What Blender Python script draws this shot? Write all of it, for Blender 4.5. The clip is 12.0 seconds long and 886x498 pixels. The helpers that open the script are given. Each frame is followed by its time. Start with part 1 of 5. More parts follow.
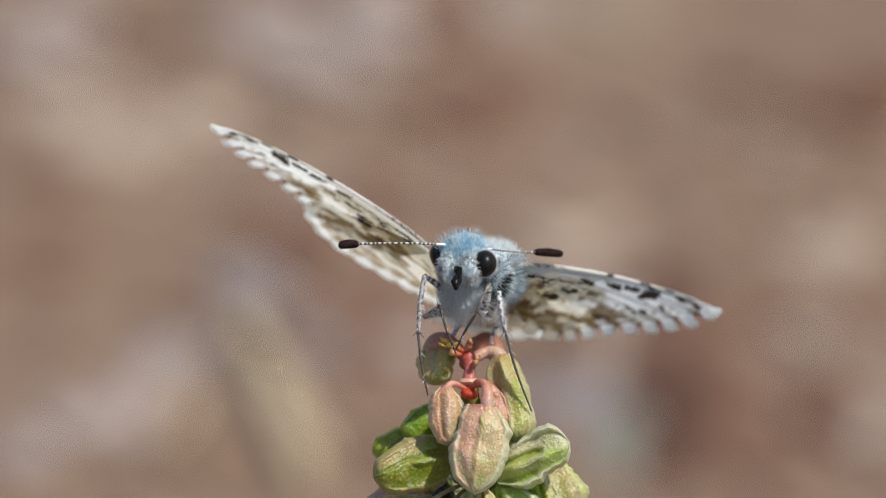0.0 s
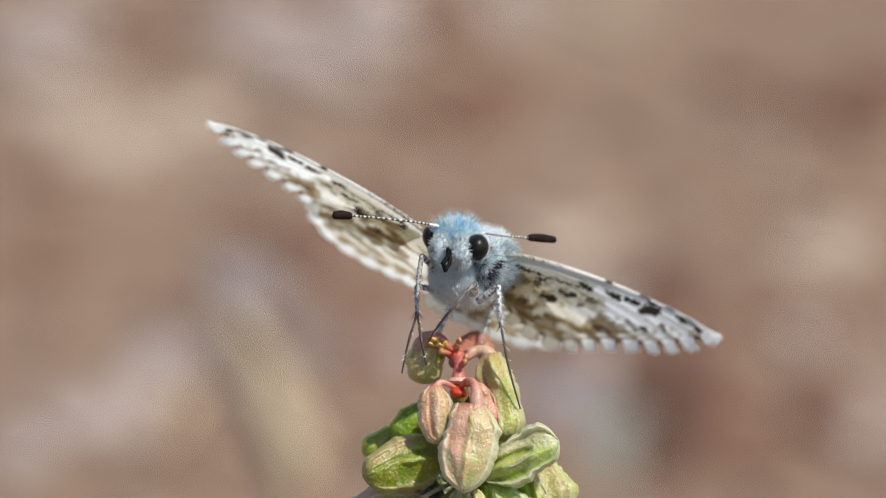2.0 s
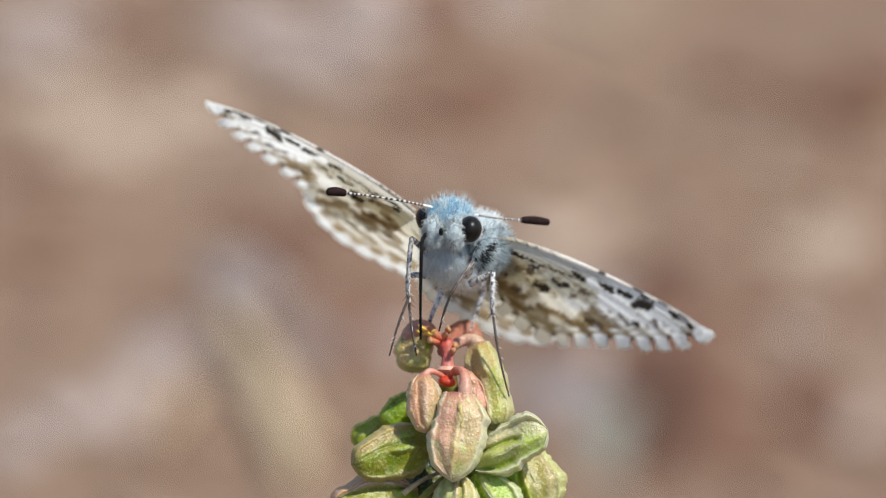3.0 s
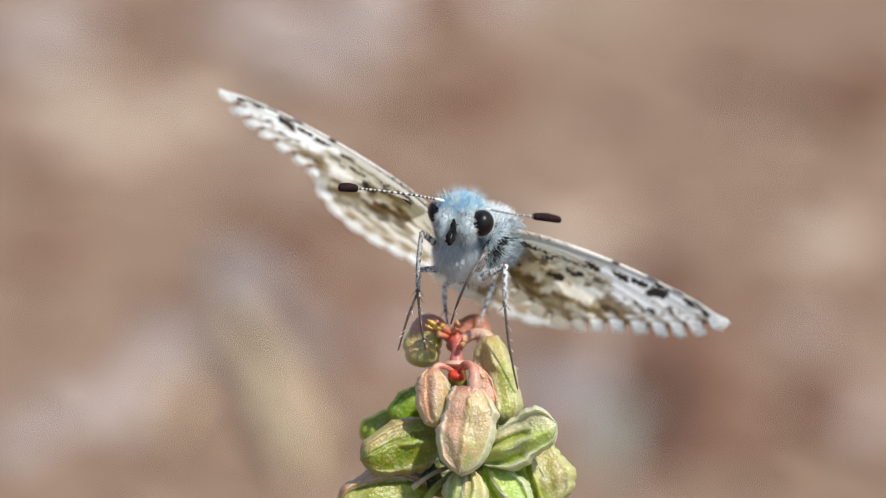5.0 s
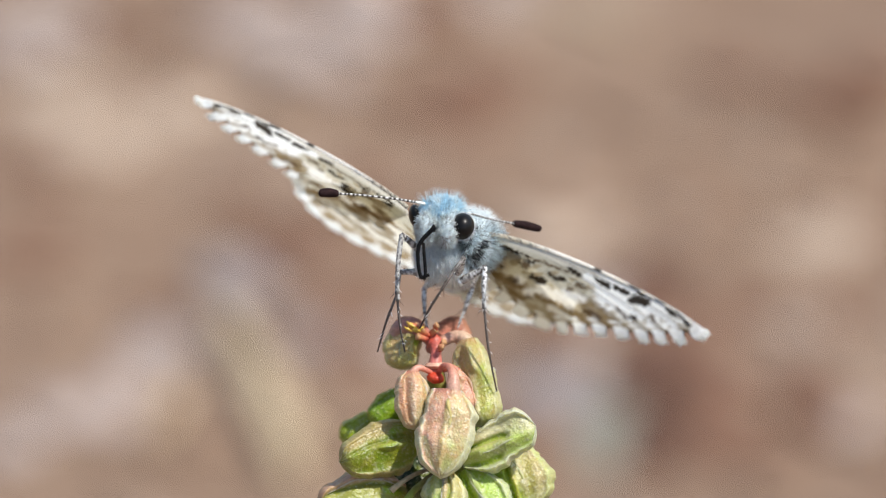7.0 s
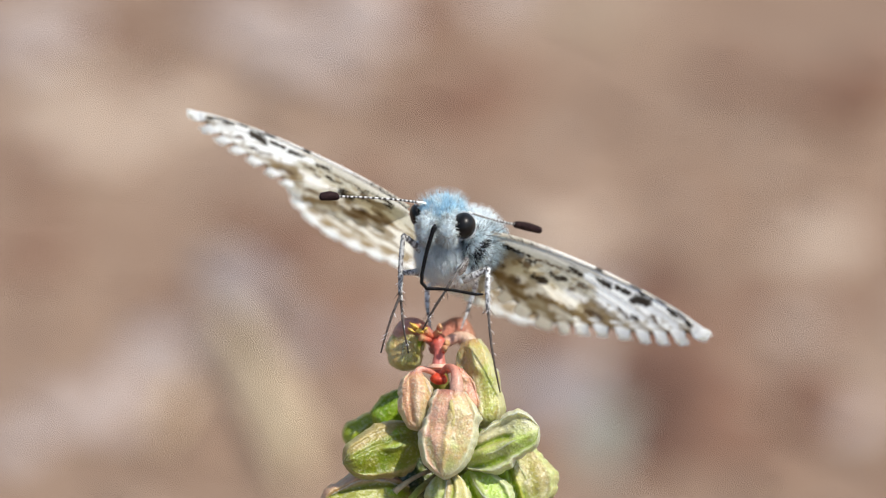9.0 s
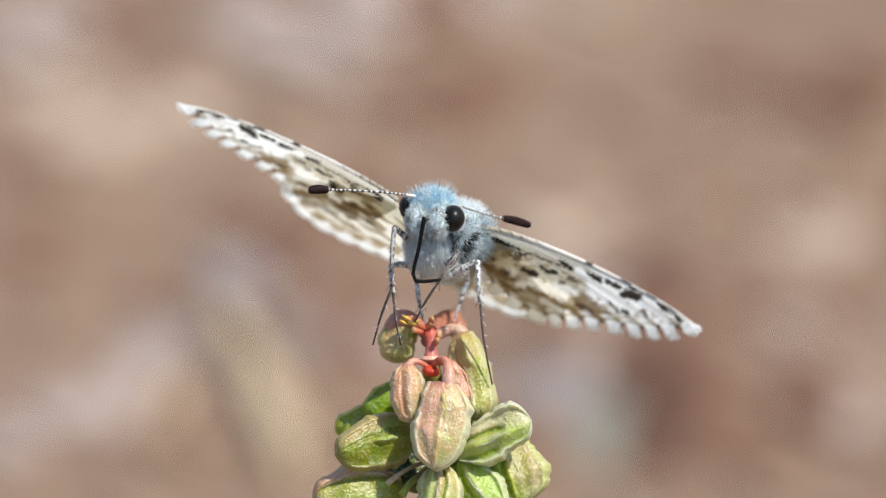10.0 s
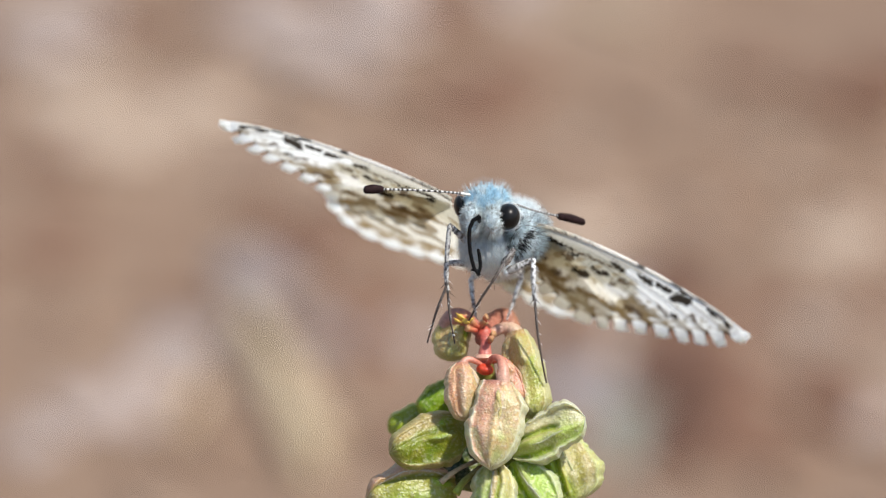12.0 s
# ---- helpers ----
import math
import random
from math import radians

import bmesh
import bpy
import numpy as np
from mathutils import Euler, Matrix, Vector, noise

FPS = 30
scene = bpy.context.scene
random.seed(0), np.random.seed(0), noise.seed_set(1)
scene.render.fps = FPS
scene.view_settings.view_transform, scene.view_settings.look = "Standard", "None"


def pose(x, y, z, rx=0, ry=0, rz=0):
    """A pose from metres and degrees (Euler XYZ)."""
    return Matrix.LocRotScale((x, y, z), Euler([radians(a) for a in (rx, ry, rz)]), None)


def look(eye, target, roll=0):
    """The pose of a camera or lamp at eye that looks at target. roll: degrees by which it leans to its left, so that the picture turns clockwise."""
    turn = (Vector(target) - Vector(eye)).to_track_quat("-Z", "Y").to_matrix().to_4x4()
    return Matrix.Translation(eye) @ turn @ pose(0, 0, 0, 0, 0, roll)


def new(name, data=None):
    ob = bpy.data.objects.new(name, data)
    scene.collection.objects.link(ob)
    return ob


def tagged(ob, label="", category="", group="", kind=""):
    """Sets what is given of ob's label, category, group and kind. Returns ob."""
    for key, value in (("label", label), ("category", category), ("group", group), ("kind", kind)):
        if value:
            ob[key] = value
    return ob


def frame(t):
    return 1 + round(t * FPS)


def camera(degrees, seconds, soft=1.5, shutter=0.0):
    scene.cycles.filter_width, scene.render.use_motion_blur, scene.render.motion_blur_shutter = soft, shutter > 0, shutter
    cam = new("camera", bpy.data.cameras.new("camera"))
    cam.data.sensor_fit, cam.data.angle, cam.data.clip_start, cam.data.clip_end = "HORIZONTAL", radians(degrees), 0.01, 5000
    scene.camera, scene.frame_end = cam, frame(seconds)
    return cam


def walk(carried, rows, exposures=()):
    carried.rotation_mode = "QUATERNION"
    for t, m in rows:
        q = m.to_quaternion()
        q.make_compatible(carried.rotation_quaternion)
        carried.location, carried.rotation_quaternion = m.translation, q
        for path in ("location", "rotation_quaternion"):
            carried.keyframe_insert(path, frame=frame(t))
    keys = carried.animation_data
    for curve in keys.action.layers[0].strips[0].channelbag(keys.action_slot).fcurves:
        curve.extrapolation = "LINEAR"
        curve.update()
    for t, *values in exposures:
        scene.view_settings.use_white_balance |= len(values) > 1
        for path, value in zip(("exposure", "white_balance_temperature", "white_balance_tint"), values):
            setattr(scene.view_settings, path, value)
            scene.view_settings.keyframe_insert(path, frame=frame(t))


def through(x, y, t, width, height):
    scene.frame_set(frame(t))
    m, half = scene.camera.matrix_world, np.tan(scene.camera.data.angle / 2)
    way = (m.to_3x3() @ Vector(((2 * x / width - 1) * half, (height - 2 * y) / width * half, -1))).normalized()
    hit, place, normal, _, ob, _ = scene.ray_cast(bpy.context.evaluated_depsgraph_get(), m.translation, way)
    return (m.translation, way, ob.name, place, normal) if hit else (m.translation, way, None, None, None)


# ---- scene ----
# A checkered skipper butterfly feeding on top of a seeding flower spike, close up.
# Lengths of the small things are written in millimetres and scaled by MM.
MM = 0.001
PLANT = pose(0, 0, 0.30, -24, 0, 0)          # the spike leans back a little; its top knot is the origin

cam = camera(14.0, 12.0, soft=1.15)
cam.data.dof.use_dof = True
cam.data.dof.focus_distance = 0.1775
cam.data.dof.aperture_fstop = 32.0
cam.data.dof.aperture_blades = 0
walk(cam, [
    (0.0, pose(-0.001127, -0.160624, 0.378853, 66.0678, 0, 0.0775)),
    (0.5, pose(-0.000554, -0.160711, 0.378646, 66.0412, 0, 0.0121)),
    (1.0, pose(-0.000618, -0.160711, 0.378646, 66.0412, 0, 0.0194)),
    (1.5, pose(-0.000681, -0.160687, 0.378703, 66.0485, 0, 0.0267)),
    (2.0, pose(-0.000724, -0.160639, 0.378815, 66.0630, 0, 0.0315)),
    (2.5, pose(-0.000427, -0.160759, 0.378533, 66.0267, 0, -0.0024)),
    (3.0, pose(-0.000300, -0.160799, 0.378440, 66.0145, 0, -0.0170)),
    (3.2, pose(-0.000808, -0.160800, 0.378440, 66.0145, 0, 0.0412)),
    (4.0, pose(-0.000702, -0.160783, 0.378477, 66.0194, 0, 0.0291)),
    (4.8, pose(-0.000808, -0.160816, 0.378402, 66.0097, 0, 0.0412)),
    (5.0, pose(-0.000639, -0.160880, 0.378252, 65.9903, 0, 0.0218)),
    (5.5, pose(-0.000681, -0.160905, 0.378195, 65.9830, 0, 0.0267)),
    (6.0, pose(0.000082, -0.160953, 0.378083, 65.9685, 0, -0.0606)),
    (6.5, pose(-0.000342, -0.160872, 0.378271, 65.9927, 0, -0.0121)),
    (7.0, pose(0.000146, -0.160848, 0.378327, 66.0000, 0, -0.0678)),
    (7.2, pose(0.000167, -0.160848, 0.378327, 66.0000, 0, -0.0703)),
    (8.0, pose(-0.000236, -0.160799, 0.378440, 66.0145, 0, -0.0242)),
    (8.8, pose(-0.000406, -0.160823, 0.378383, 66.0073, 0, -0.0048)),
    (9.0, pose(0.000018, -0.160832, 0.378364, 66.0048, 0, -0.0533)),
    (9.5, pose(0.000760, -0.160996, 0.377989, 65.9564, 0, -0.1381)),
    (10.0, pose(0.000315, -0.160945, 0.378102, 65.9709, 0, -0.0872)),
    (10.5, pose(0.000069, -0.160888, 0.378233, 65.9879, 0, -0.0591)),
    (11.0, pose(-0.000702, -0.160872, 0.378271, 65.9927, 0, 0.0291)),
    (11.5, pose(-0.000978, -0.160897, 0.378214, 65.9855, 0, 0.0606)),
    (12.0, pose(-0.001720, -0.160974, 0.378045, 65.9637, 0, 0.1454)),
], exposures=[(0.0, -0.33), (0.3, -0.21), (0.5, -0.10), (0.7, -0.14), (1.0, -0.16), (1.5, -0.11), (2.0, -0.13), (2.5, -0.02), (3.0, -0.09), (5.0, 0.01), (5.5, -0.01), (6.0, 0.14), (6.5, 0.14), (7.0, 0.06), (9.0, 0.12), (9.5, 0.12), (10.5, 0.02), (12.0, 0.08)])

# ---------------------------------------------------------------- light
SUN_TO = Vector((0.46, -0.20, 0.865)).normalized()
world = bpy.data.worlds.new("sky")
scene.world = world
world.use_nodes = True
wn = world.node_tree.nodes
sky = wn.new("ShaderNodeTexSky")
sky.sky_type = "NISHITA"
sky.sun_disc = False
sky.sun_elevation = math.asin(SUN_TO.z)
sky.sun_rotation = math.atan2(SUN_TO.x, SUN_TO.y)
world.node_tree.links.new(sky.outputs[0], wn["Background"].inputs[0])
wn["Background"].inputs[1].default_value = 0.15
sun_data = bpy.data.lights.new("sun", "SUN")
sun_data.energy = 5.0
sun_data.angle = radians(0.55)
sun_data.color = (1.0, 0.95, 0.87)
sun = new("sun", sun_data)
sun.matrix_world = look(SUN_TO * 5, (0, 0, 0))


# ---------------------------------------------------------------- materials
def material(name):
    m = bpy.data.materials.new(name)
    m.use_nodes = True
    nt = m.node_tree
    return m, nt, nt.nodes, nt.links, nt.nodes["Principled BSDF"]


def noise_node(nt, scale, detail=4.0, rough=0.6, coords="Object"):
    co = nt.nodes.new("ShaderNodeTexCoord")
    n = nt.nodes.new("ShaderNodeTexNoise")
    n.inputs["Scale"].default_value = scale
    n.inputs["Detail"].default_value = detail
    n.inputs["Roughness"].default_value = rough
    nt.links.new(co.outputs[coords], n.inputs["Vector"])
    return n


def ramp_node(nt, source, stops):
    r = nt.nodes.new("ShaderNodeValToRGB")
    while len(r.color_ramp.elements) < len(stops):
        r.color_ramp.elements.new(0.5)
    for e, (p, c) in zip(r.color_ramp.elements, stops):
        e.position, e.color = p, (*c, 1)
    nt.links.new(source, r.inputs[0])
    return r


def bump_node(nt, source, bsdf, strength, distance):
    b = nt.nodes.new("ShaderNodeBump")
    b.inputs["Strength"].default_value = strength
    b.inputs["Distance"].default_value = distance
    nt.links.new(source, b.inputs["Height"])
    nt.links.new(b.outputs[0], bsdf.inputs["Normal"])
    return b


def mottled(name, stops, scale, rough=0.6, bump=0.3, fine=None, metal=0.0, dist=0.00005):
    m, nt, nodes, links, p = material(name)
    a = noise_node(nt, scale)
    r = ramp_node(nt, a.outputs[0], stops)
    links.new(r.outputs[0], p.inputs["Base Color"])
    p.inputs["Roughness"].default_value = rough
    p.inputs["Metallic"].default_value = metal
    b = noise_node(nt, fine or scale * 6, 3)
    bump_node(nt, b.outputs[0], p, bump, dist)
    return m


def pigment(name, rough=0.6, through=0.0, grain=9000, bump=0.4, spec=0.3, dist=0.00003, speck=0.25):
    """A surface whose colour is the pigment stored on its points, with fine grain; part of the light goes through it."""
    m, nt, nodes, links, p = material(name)
    at = nodes.new("ShaderNodeAttribute")
    at.attribute_name = "pigment"
    n = noise_node(nt, grain, 2)
    hs = nodes.new("ShaderNodeHueSaturation")
    mr = nodes.new("ShaderNodeMapRange")
    mr.inputs["From Min"].default_value, mr.inputs["From Max"].default_value = 0.3, 0.7
    mr.inputs["To Min"].default_value, mr.inputs["To Max"].default_value = 1 - speck, 1 + speck
    links.new(n.outputs[0], mr.inputs["Value"])
    links.new(mr.outputs[0], hs.inputs["Value"])
    links.new(at.outputs["Color"], hs.inputs["Color"])
    links.new(hs.outputs[0], p.inputs["Base Color"])
    p.inputs["Roughness"].default_value = rough
    p.inputs["Specular IOR Level"].default_value = spec
    bn = bump_node(nt, n.outputs[0], p, bump, dist)
    if through:
        tr = nodes.new("ShaderNodeBsdfTranslucent")
        mix = nodes.new("ShaderNodeMixShader")
        mix.inputs[0].default_value = through
        links.new(hs.outputs[0], tr.inputs["Color"])
        links.new(bn.outputs[0], tr.inputs["Normal"])
        links.new(p.outputs[0], mix.inputs[1])
        links.new(tr.outputs[0], mix.inputs[2])
        links.new(mix.outputs[0], nodes["Material Output"].inputs[0])
    return m


WING = pigment("wing_scales", 0.7, 0.8, 14000, 0.5, 0.06, speck=0.18)
FRINGE = pigment("wing_fringe_hair", 0.55, 0.55, 9000, 0.2, 0.3, speck=0.1)
FUR = pigment("body_fur", 0.8, 0.62, 8000, 0.1, 0.15, speck=0.15)
POD = pigment("pod_skin", 0.40, 0.0, 7500, 0.8, 0.5, 0.00004, 0.10)
pod_bsdf = POD.node_tree.nodes["Principled BSDF"]


def grains(m, scale, strength, distance):
    """Rounded grains over a skin, each a little paler than the hollows between them."""
    nt = m.node_tree
    co = nt.nodes.new("ShaderNodeTexCoord")
    vo = nt.nodes.new("ShaderNodeTexVoronoi")
    vo.inputs["Scale"].default_value = scale
    nt.links.new(co.outputs["Object"], vo.inputs["Vector"])
    dome = nt.nodes.new("ShaderNodeMapRange")
    dome.inputs["From Min"].default_value, dome.inputs["From Max"].default_value = 0.0, 0.75
    dome.inputs["To Min"].default_value, dome.inputs["To Max"].default_value = 1.0, 0.0
    nt.links.new(vo.outputs["Distance"], dome.inputs["Value"])
    low = next(n for n in nt.nodes if n.type == "BUMP")
    top = nt.nodes.new("ShaderNodeBump")
    top.inputs["Strength"].default_value, top.inputs["Distance"].default_value = strength, distance
    nt.links.new(dome.outputs[0], top.inputs["Height"])
    nt.links.new(low.outputs[0], top.inputs["Normal"])
    bsdf = nt.nodes["Principled BSDF"]
    nt.links.new(top.outputs[0], bsdf.inputs["Normal"])
    tone = ramp_node(nt, dome.outputs[0], [(0.15, (0.95, 0.94, 0.92)), (0.75, (1.0, 1.0, 1.0))])
    mx = nt.nodes.new("ShaderNodeMix")
    mx.data_type, mx.blend_type = "RGBA", "MULTIPLY"
    mx.inputs["Factor"].default_value = 1.0
    old = bsdf.inputs["Base Color"].links[0].from_socket
    nt.links.new(old, mx.inputs[6])
    nt.links.new(tone.outputs[0], mx.inputs[7])
    nt.links.new(mx.outputs[2], bsdf.inputs["Base Color"])


grains(POD, 7500, 0.34, 0.00005)
pod_bsdf.inputs["Subsurface Weight"].default_value = 0.6
pod_bsdf.inputs["Subsurface Radius"].default_value = (1.0, 0.9, 0.55)
pod_bsdf.inputs["Subsurface Scale"].default_value = 0.0006
STALK = pigment("stalk_skin", 0.4, 0.25, 5000, 0.6, 0.5, 0.00006, 0.2)
LEG = pigment("leg_scales", 0.6, 0.0, 16000, 0.6, 0.3, speck=0.45)
SKIN = mottled("pale_body_skin", [(0.35, (0.78, 0.88, 0.92)), (0.6, (0.84, 0.92, 0.95))], 2500, 0.8)
CLUB = mottled("dark_brown_antenna_club", [(0.3, (0.010, 0.005, 0.005)), (0.7, (0.032, 0.016, 0.016))], 6000, 0.7, 0.5)
ANT = pigment("antenna_rings", 0.6, 0.0, 12000, 0.3, 0.3, speck=0.1)
TONGUE = mottled("black_proboscis", [(0.3, (0.003, 0.003, 0.0035)), (0.7, (0.009, 0.008, 0.008))], 6000, 0.5, 0.3)
for dull in (TONGUE, CLUB):
    dull.node_tree.nodes["Principled BSDF"].inputs["Specular IOR Level"].default_value = 0.10
EYE = mottled("black_compound_eye", [(0.3, (0.004, 0.004, 0.004)), (0.7, (0.012, 0.011, 0.010))], 3000, 0.34, 0.15, 30000, dist=0.00001)
EYE.node_tree.nodes["Principled BSDF"].inputs["Specular IOR Level"].default_value = 0.22
ANTHER = mottled("yellow_anther", [(0.3, (0.50, 0.28, 0.03)), (0.7, (0.72, 0.52, 0.10))], 4000, 0.3)


def soil_material():
    m, nt, nodes, links, p = material("dry_brown_soil")
    a = noise_node(nt, 9.0, 3, 0.5)
    b = noise_node(nt, 160.0, 4, 0.6)
    r = ramp_node(nt, a.outputs[0], [(0.30, (0.153, 0.089, 0.055)), (0.45, (0.203, 0.131, 0.086)),
                                     (0.58, (0.219, 0.144, 0.095)), (0.72, (0.263, 0.191, 0.138))])
    mid = noise_node(nt, 38.0, 2, 0.5)
    both = nodes.new("ShaderNodeMath")
    both.operation = "MULTIPLY_ADD"
    both.inputs[1].default_value = 1.0
    half = nodes.new("ShaderNodeMath")
    half.operation = "MULTIPLY"
    half.inputs[1].default_value = 0.5
    links.new(b.outputs[0], half.inputs[0])
    shift = nodes.new("ShaderNodeMath")
    shift.operation = "SUBTRACT"
    shift.inputs[1].default_value = 0.25
    links.new(half.outputs[0], shift.inputs[0])
    links.new(mid.outputs[0], both.inputs[0])
    links.new(shift.outputs[0], both.inputs[2])
    r2 = ramp_node(nt, both.outputs[0], [(0.25, (0.78, 0.73, 0.70)), (0.5, (1.0, 1.0, 1.0)), (0.75, (1.18, 1.2, 1.22))])
    mx = nodes.new("ShaderNodeMix")
    mx.data_type, mx.blend_type = "RGBA", "MULTIPLY"
    mx.inputs["Factor"].default_value = 0.8
    links.new(r.outputs[0], mx.inputs[6])
    links.new(r2.outputs[0], mx.inputs[7])
    links.new(mx.outputs[2], p.inputs["Base Color"])
    p.inputs["Roughness"].default_value = 0.95
    bump_node(nt, b.outputs[0], p, 0.15, 0.003)
    return m


SOIL = soil_material()
PALESTONE = mottled("pale_stone", [(0.3, (0.34, 0.26, 0.19)), (0.7, (0.44, 0.34, 0.26))], 30, 0.9, 0.1, 200, dist=0.002)
STRAW = mottled("dry_straw", [(0.3, (0.42, 0.32, 0.19)), (0.7, (0.54, 0.42, 0.27))], 60, 0.8, 0.4, 300, dist=0.0005)
DARKLITTER = mottled("dark_litter", [(0.3, (0.06, 0.026, 0.014)), (0.7, (0.11, 0.05, 0.028))], 40, 0.9, 0.1, 200, dist=0.002)
LAVENDER = mottled("lilac_grey_stone", [(0.3, (0.31, 0.245, 0.21)), (0.7, (0.39, 0.315, 0.275))], 30, 0.9, 0.1, 200, dist=0.002)
SLATE = mottled("blue_grey_stone", [(0.3, (0.20, 0.17, 0.16)), (0.7, (0.27, 0.235, 0.225))], 30, 0.9, 0.1, 200, dist=0.002)
BARK = mottled("red_brown_litter", [(0.3, (0.12, 0.058, 0.034)), (0.7, (0.185, 0.096, 0.057))], 40, 0.9, 0.1, 200, dist=0.002)
SAGE = mottled("grey_green_leaf", [(0.3, (0.15, 0.15, 0.12)), (0.7, (0.24, 0.235, 0.19))], 60, 0.8, 0.1, 200, dist=0.001)


# ---------------------------------------------------------------- mesh helpers
def mesh_of(name, verts, faces, mat, colours=None, smooth=True, scale=MM):
    me = bpy.data.meshes.new(name)
    me.from_pydata([(v[0] * scale, v[1] * scale, v[2] * scale) for v in verts], [], faces)
    if colours is not None:
        at = me.color_attributes.new("pigment", "FLOAT_COLOR", "POINT")
        flat = np.ones((len(verts), 4), dtype=np.float32)
        flat[:, :3] = np.asarray(colours, dtype=np.float32)[:, :3]
        at.data.foreach_set("color", flat.ravel())
    me.materials.append(mat)
    if smooth:
        me.polygons.foreach_set("use_smooth", [True] * len(me.polygons))
    me.update()
    return me


def part(name, me, parent, label="", m=None):
    ob = new(name, me)
    ob.parent = parent
    if m is not None:
        ob.matrix_basis = m
    return tagged(ob, label)


def mm_pose(p, *turn):
    return pose(p[0] * MM, p[1] * MM, p[2] * MM, *turn)


def grid_faces(a, b, wrap=False):
    """Quads of a grid of a rows and b columns; wrap joins the last column to the first."""
    out = []
    for i in range(a - 1):
        for j in range(b if wrap else b - 1):
            k = (j + 1) % b
            out.append((i * b + j, i * b + k, (i + 1) * b + k, (i + 1) * b + j))
    return out


def smoothstep(a, b, x):
    t = min(1.0, max(0.0, (x - a) / (b - a)))
    return t * t * (3 - 2 * t)


def blend(c, d, f):
    return tuple(x + (y - x) * f for x, y in zip(c, d))


def spline(points, n):
    """n points along a smooth curve through the given ones."""
    pts = [Vector(p) for p in points]
    ext = [pts[0] * 2 - pts[1], *pts, pts[-1] * 2 - pts[-2]]
    out = []
    for i in range(n):
        f = i / (n - 1) * (len(pts) - 1)
        k = min(int(f), len(pts) - 2)
        t = f - k
        a, b, c, d = ext[k:k + 4]
        out.append(0.5 * ((2 * b) + (c - a) * t + (2 * a - 5 * b + 4 * c - d) * t * t + (3 * b - a - 3 * c + d) * t ** 3))
    return out


def tube(points, radii, sides=10, n=24, colour=None, rough=0.0, seed=0):
    """Vertices, faces and colours of a round stalk through points, with radii along it."""
    path = spline(points, n)
    verts, cols = [], []
    up = Vector((0.3, 1, 0.2)).normalized()
    for i, p in enumerate(path):
        d = (path[min(i + 1, n - 1)] - path[max(i - 1, 0)]).normalized()
        x = d.cross(up).normalized()
        y = d.cross(x)
        f = i / (n - 1) * (len(radii) - 1)
        k = min(int(f), len(radii) - 2)
        r = radii[k] + (radii[k + 1] - radii[k]) * (f - k)
        for s in range(sides):
            a = s / sides * 2 * math.pi
            q = p + (x * math.cos(a) + y * math.sin(a)) * r * (1 + rough * noise.noise(p * 2 + Vector((a, seed, 0))))
            verts.append(q)
            cols.append(colour(i / (n - 1), a) if colour else (1, 1, 1))
    faces = grid_faces(n, sides, True)
    faces.append(tuple(reversed(range(sides))))
    faces.append(tuple(range((n - 1) * sides, n * sides)))
    return verts, faces, cols


def ball(c, r, rings=20, sides=28, warp=None):
    verts, faces = [], []
    for i in range(rings + 1):
        a = math.pi * i / rings
        for j in range(sides):
            b = 2 * math.pi * j / sides
            v = Vector((math.sin(a) * math.cos(b) * r[0], math.sin(a) * math.sin(b) * r[1], math.cos(a) * r[2]))
            if warp:
                v = warp(v)
            verts.append(Vector(c) + v)
    return verts, grid_faces(rings + 1, sides, True)


def hairs(roots, colour_of, rng, width=0.026, segments=2):
    """Tapered hairs: each root is a place, a direction, a length and a droop."""
    verts, faces, cols = [], [], []
    for p, d, length, droop in roots:
        d = d.normalized()
        side = d.cross(Vector((rng.uniform(-1, 1), rng.uniform(-1, 1), rng.uniform(-1, 1)))).normalized()
        other = d.cross(side)
        col = colour_of(p, rng)
        base = len(verts)
        for s in range(segments):
            f = s / segments
            q = p + d * length * f + droop * (f * f) * length
            w = width * (1 - 0.55 * f)
            for k in range(3):
                a = k * 2.094
                verts.append(q + (side * math.cos(a) + other * math.sin(a)) * w)
                cols.append(blend(col, (col[0] * 1.05, col[1] * 1.05, col[2] * 1.05), f))
        verts.append(p + d * length + droop * length)
        cols.append(col)
        for s in range(segments - 1):
            for k in range(3):
                n = (k + 1) % 3
                faces.append((base + s * 3 + k, base + s * 3 + n, base + s * 3 + 3 + n, base + s * 3 + 3 + k))
        top = base + (segments - 1) * 3
        for k in range(3):
            faces.append((top + k, top + (k + 1) % 3, base + segments * 3))
    return verts, faces, cols


def fur_on(c, r, count, rng, length, comb, keep, spread=0.35, droop=(0, 0, 0), comb_weight=0.6):
    """Roots of hairs spread over an ellipsoid; keep says which normals bear hair."""
    out = []
    while len(out) < count:
        v = Vector((rng.gauss(0, 1), rng.gauss(0, 1), rng.gauss(0, 1))).normalized()
        p = Vector((v.x * r[0], v.y * r[1], v.z * r[2]))
        n = Vector((v.x / r[0], v.y / r[1], v.z / r[2])).normalized()
        if not keep(n):
            continue
        d = n + Vector(comb) * comb_weight + Vector((rng.gauss(0, 1), rng.gauss(0, 1), rng.gauss(0, 1))) * spread
        out.append((Vector(c) + p * 0.97, d, rng.uniform(*length), Vector(droop)))
    return out


# ---------------------------------------------------------------- ground and litter
def ground_height(x, y):
    return 0.018 * noise.noise(Vector((x * 3, y * 3, 0))) + 0.006 * noise.noise(Vector((x * 11, y * 11, 4)))


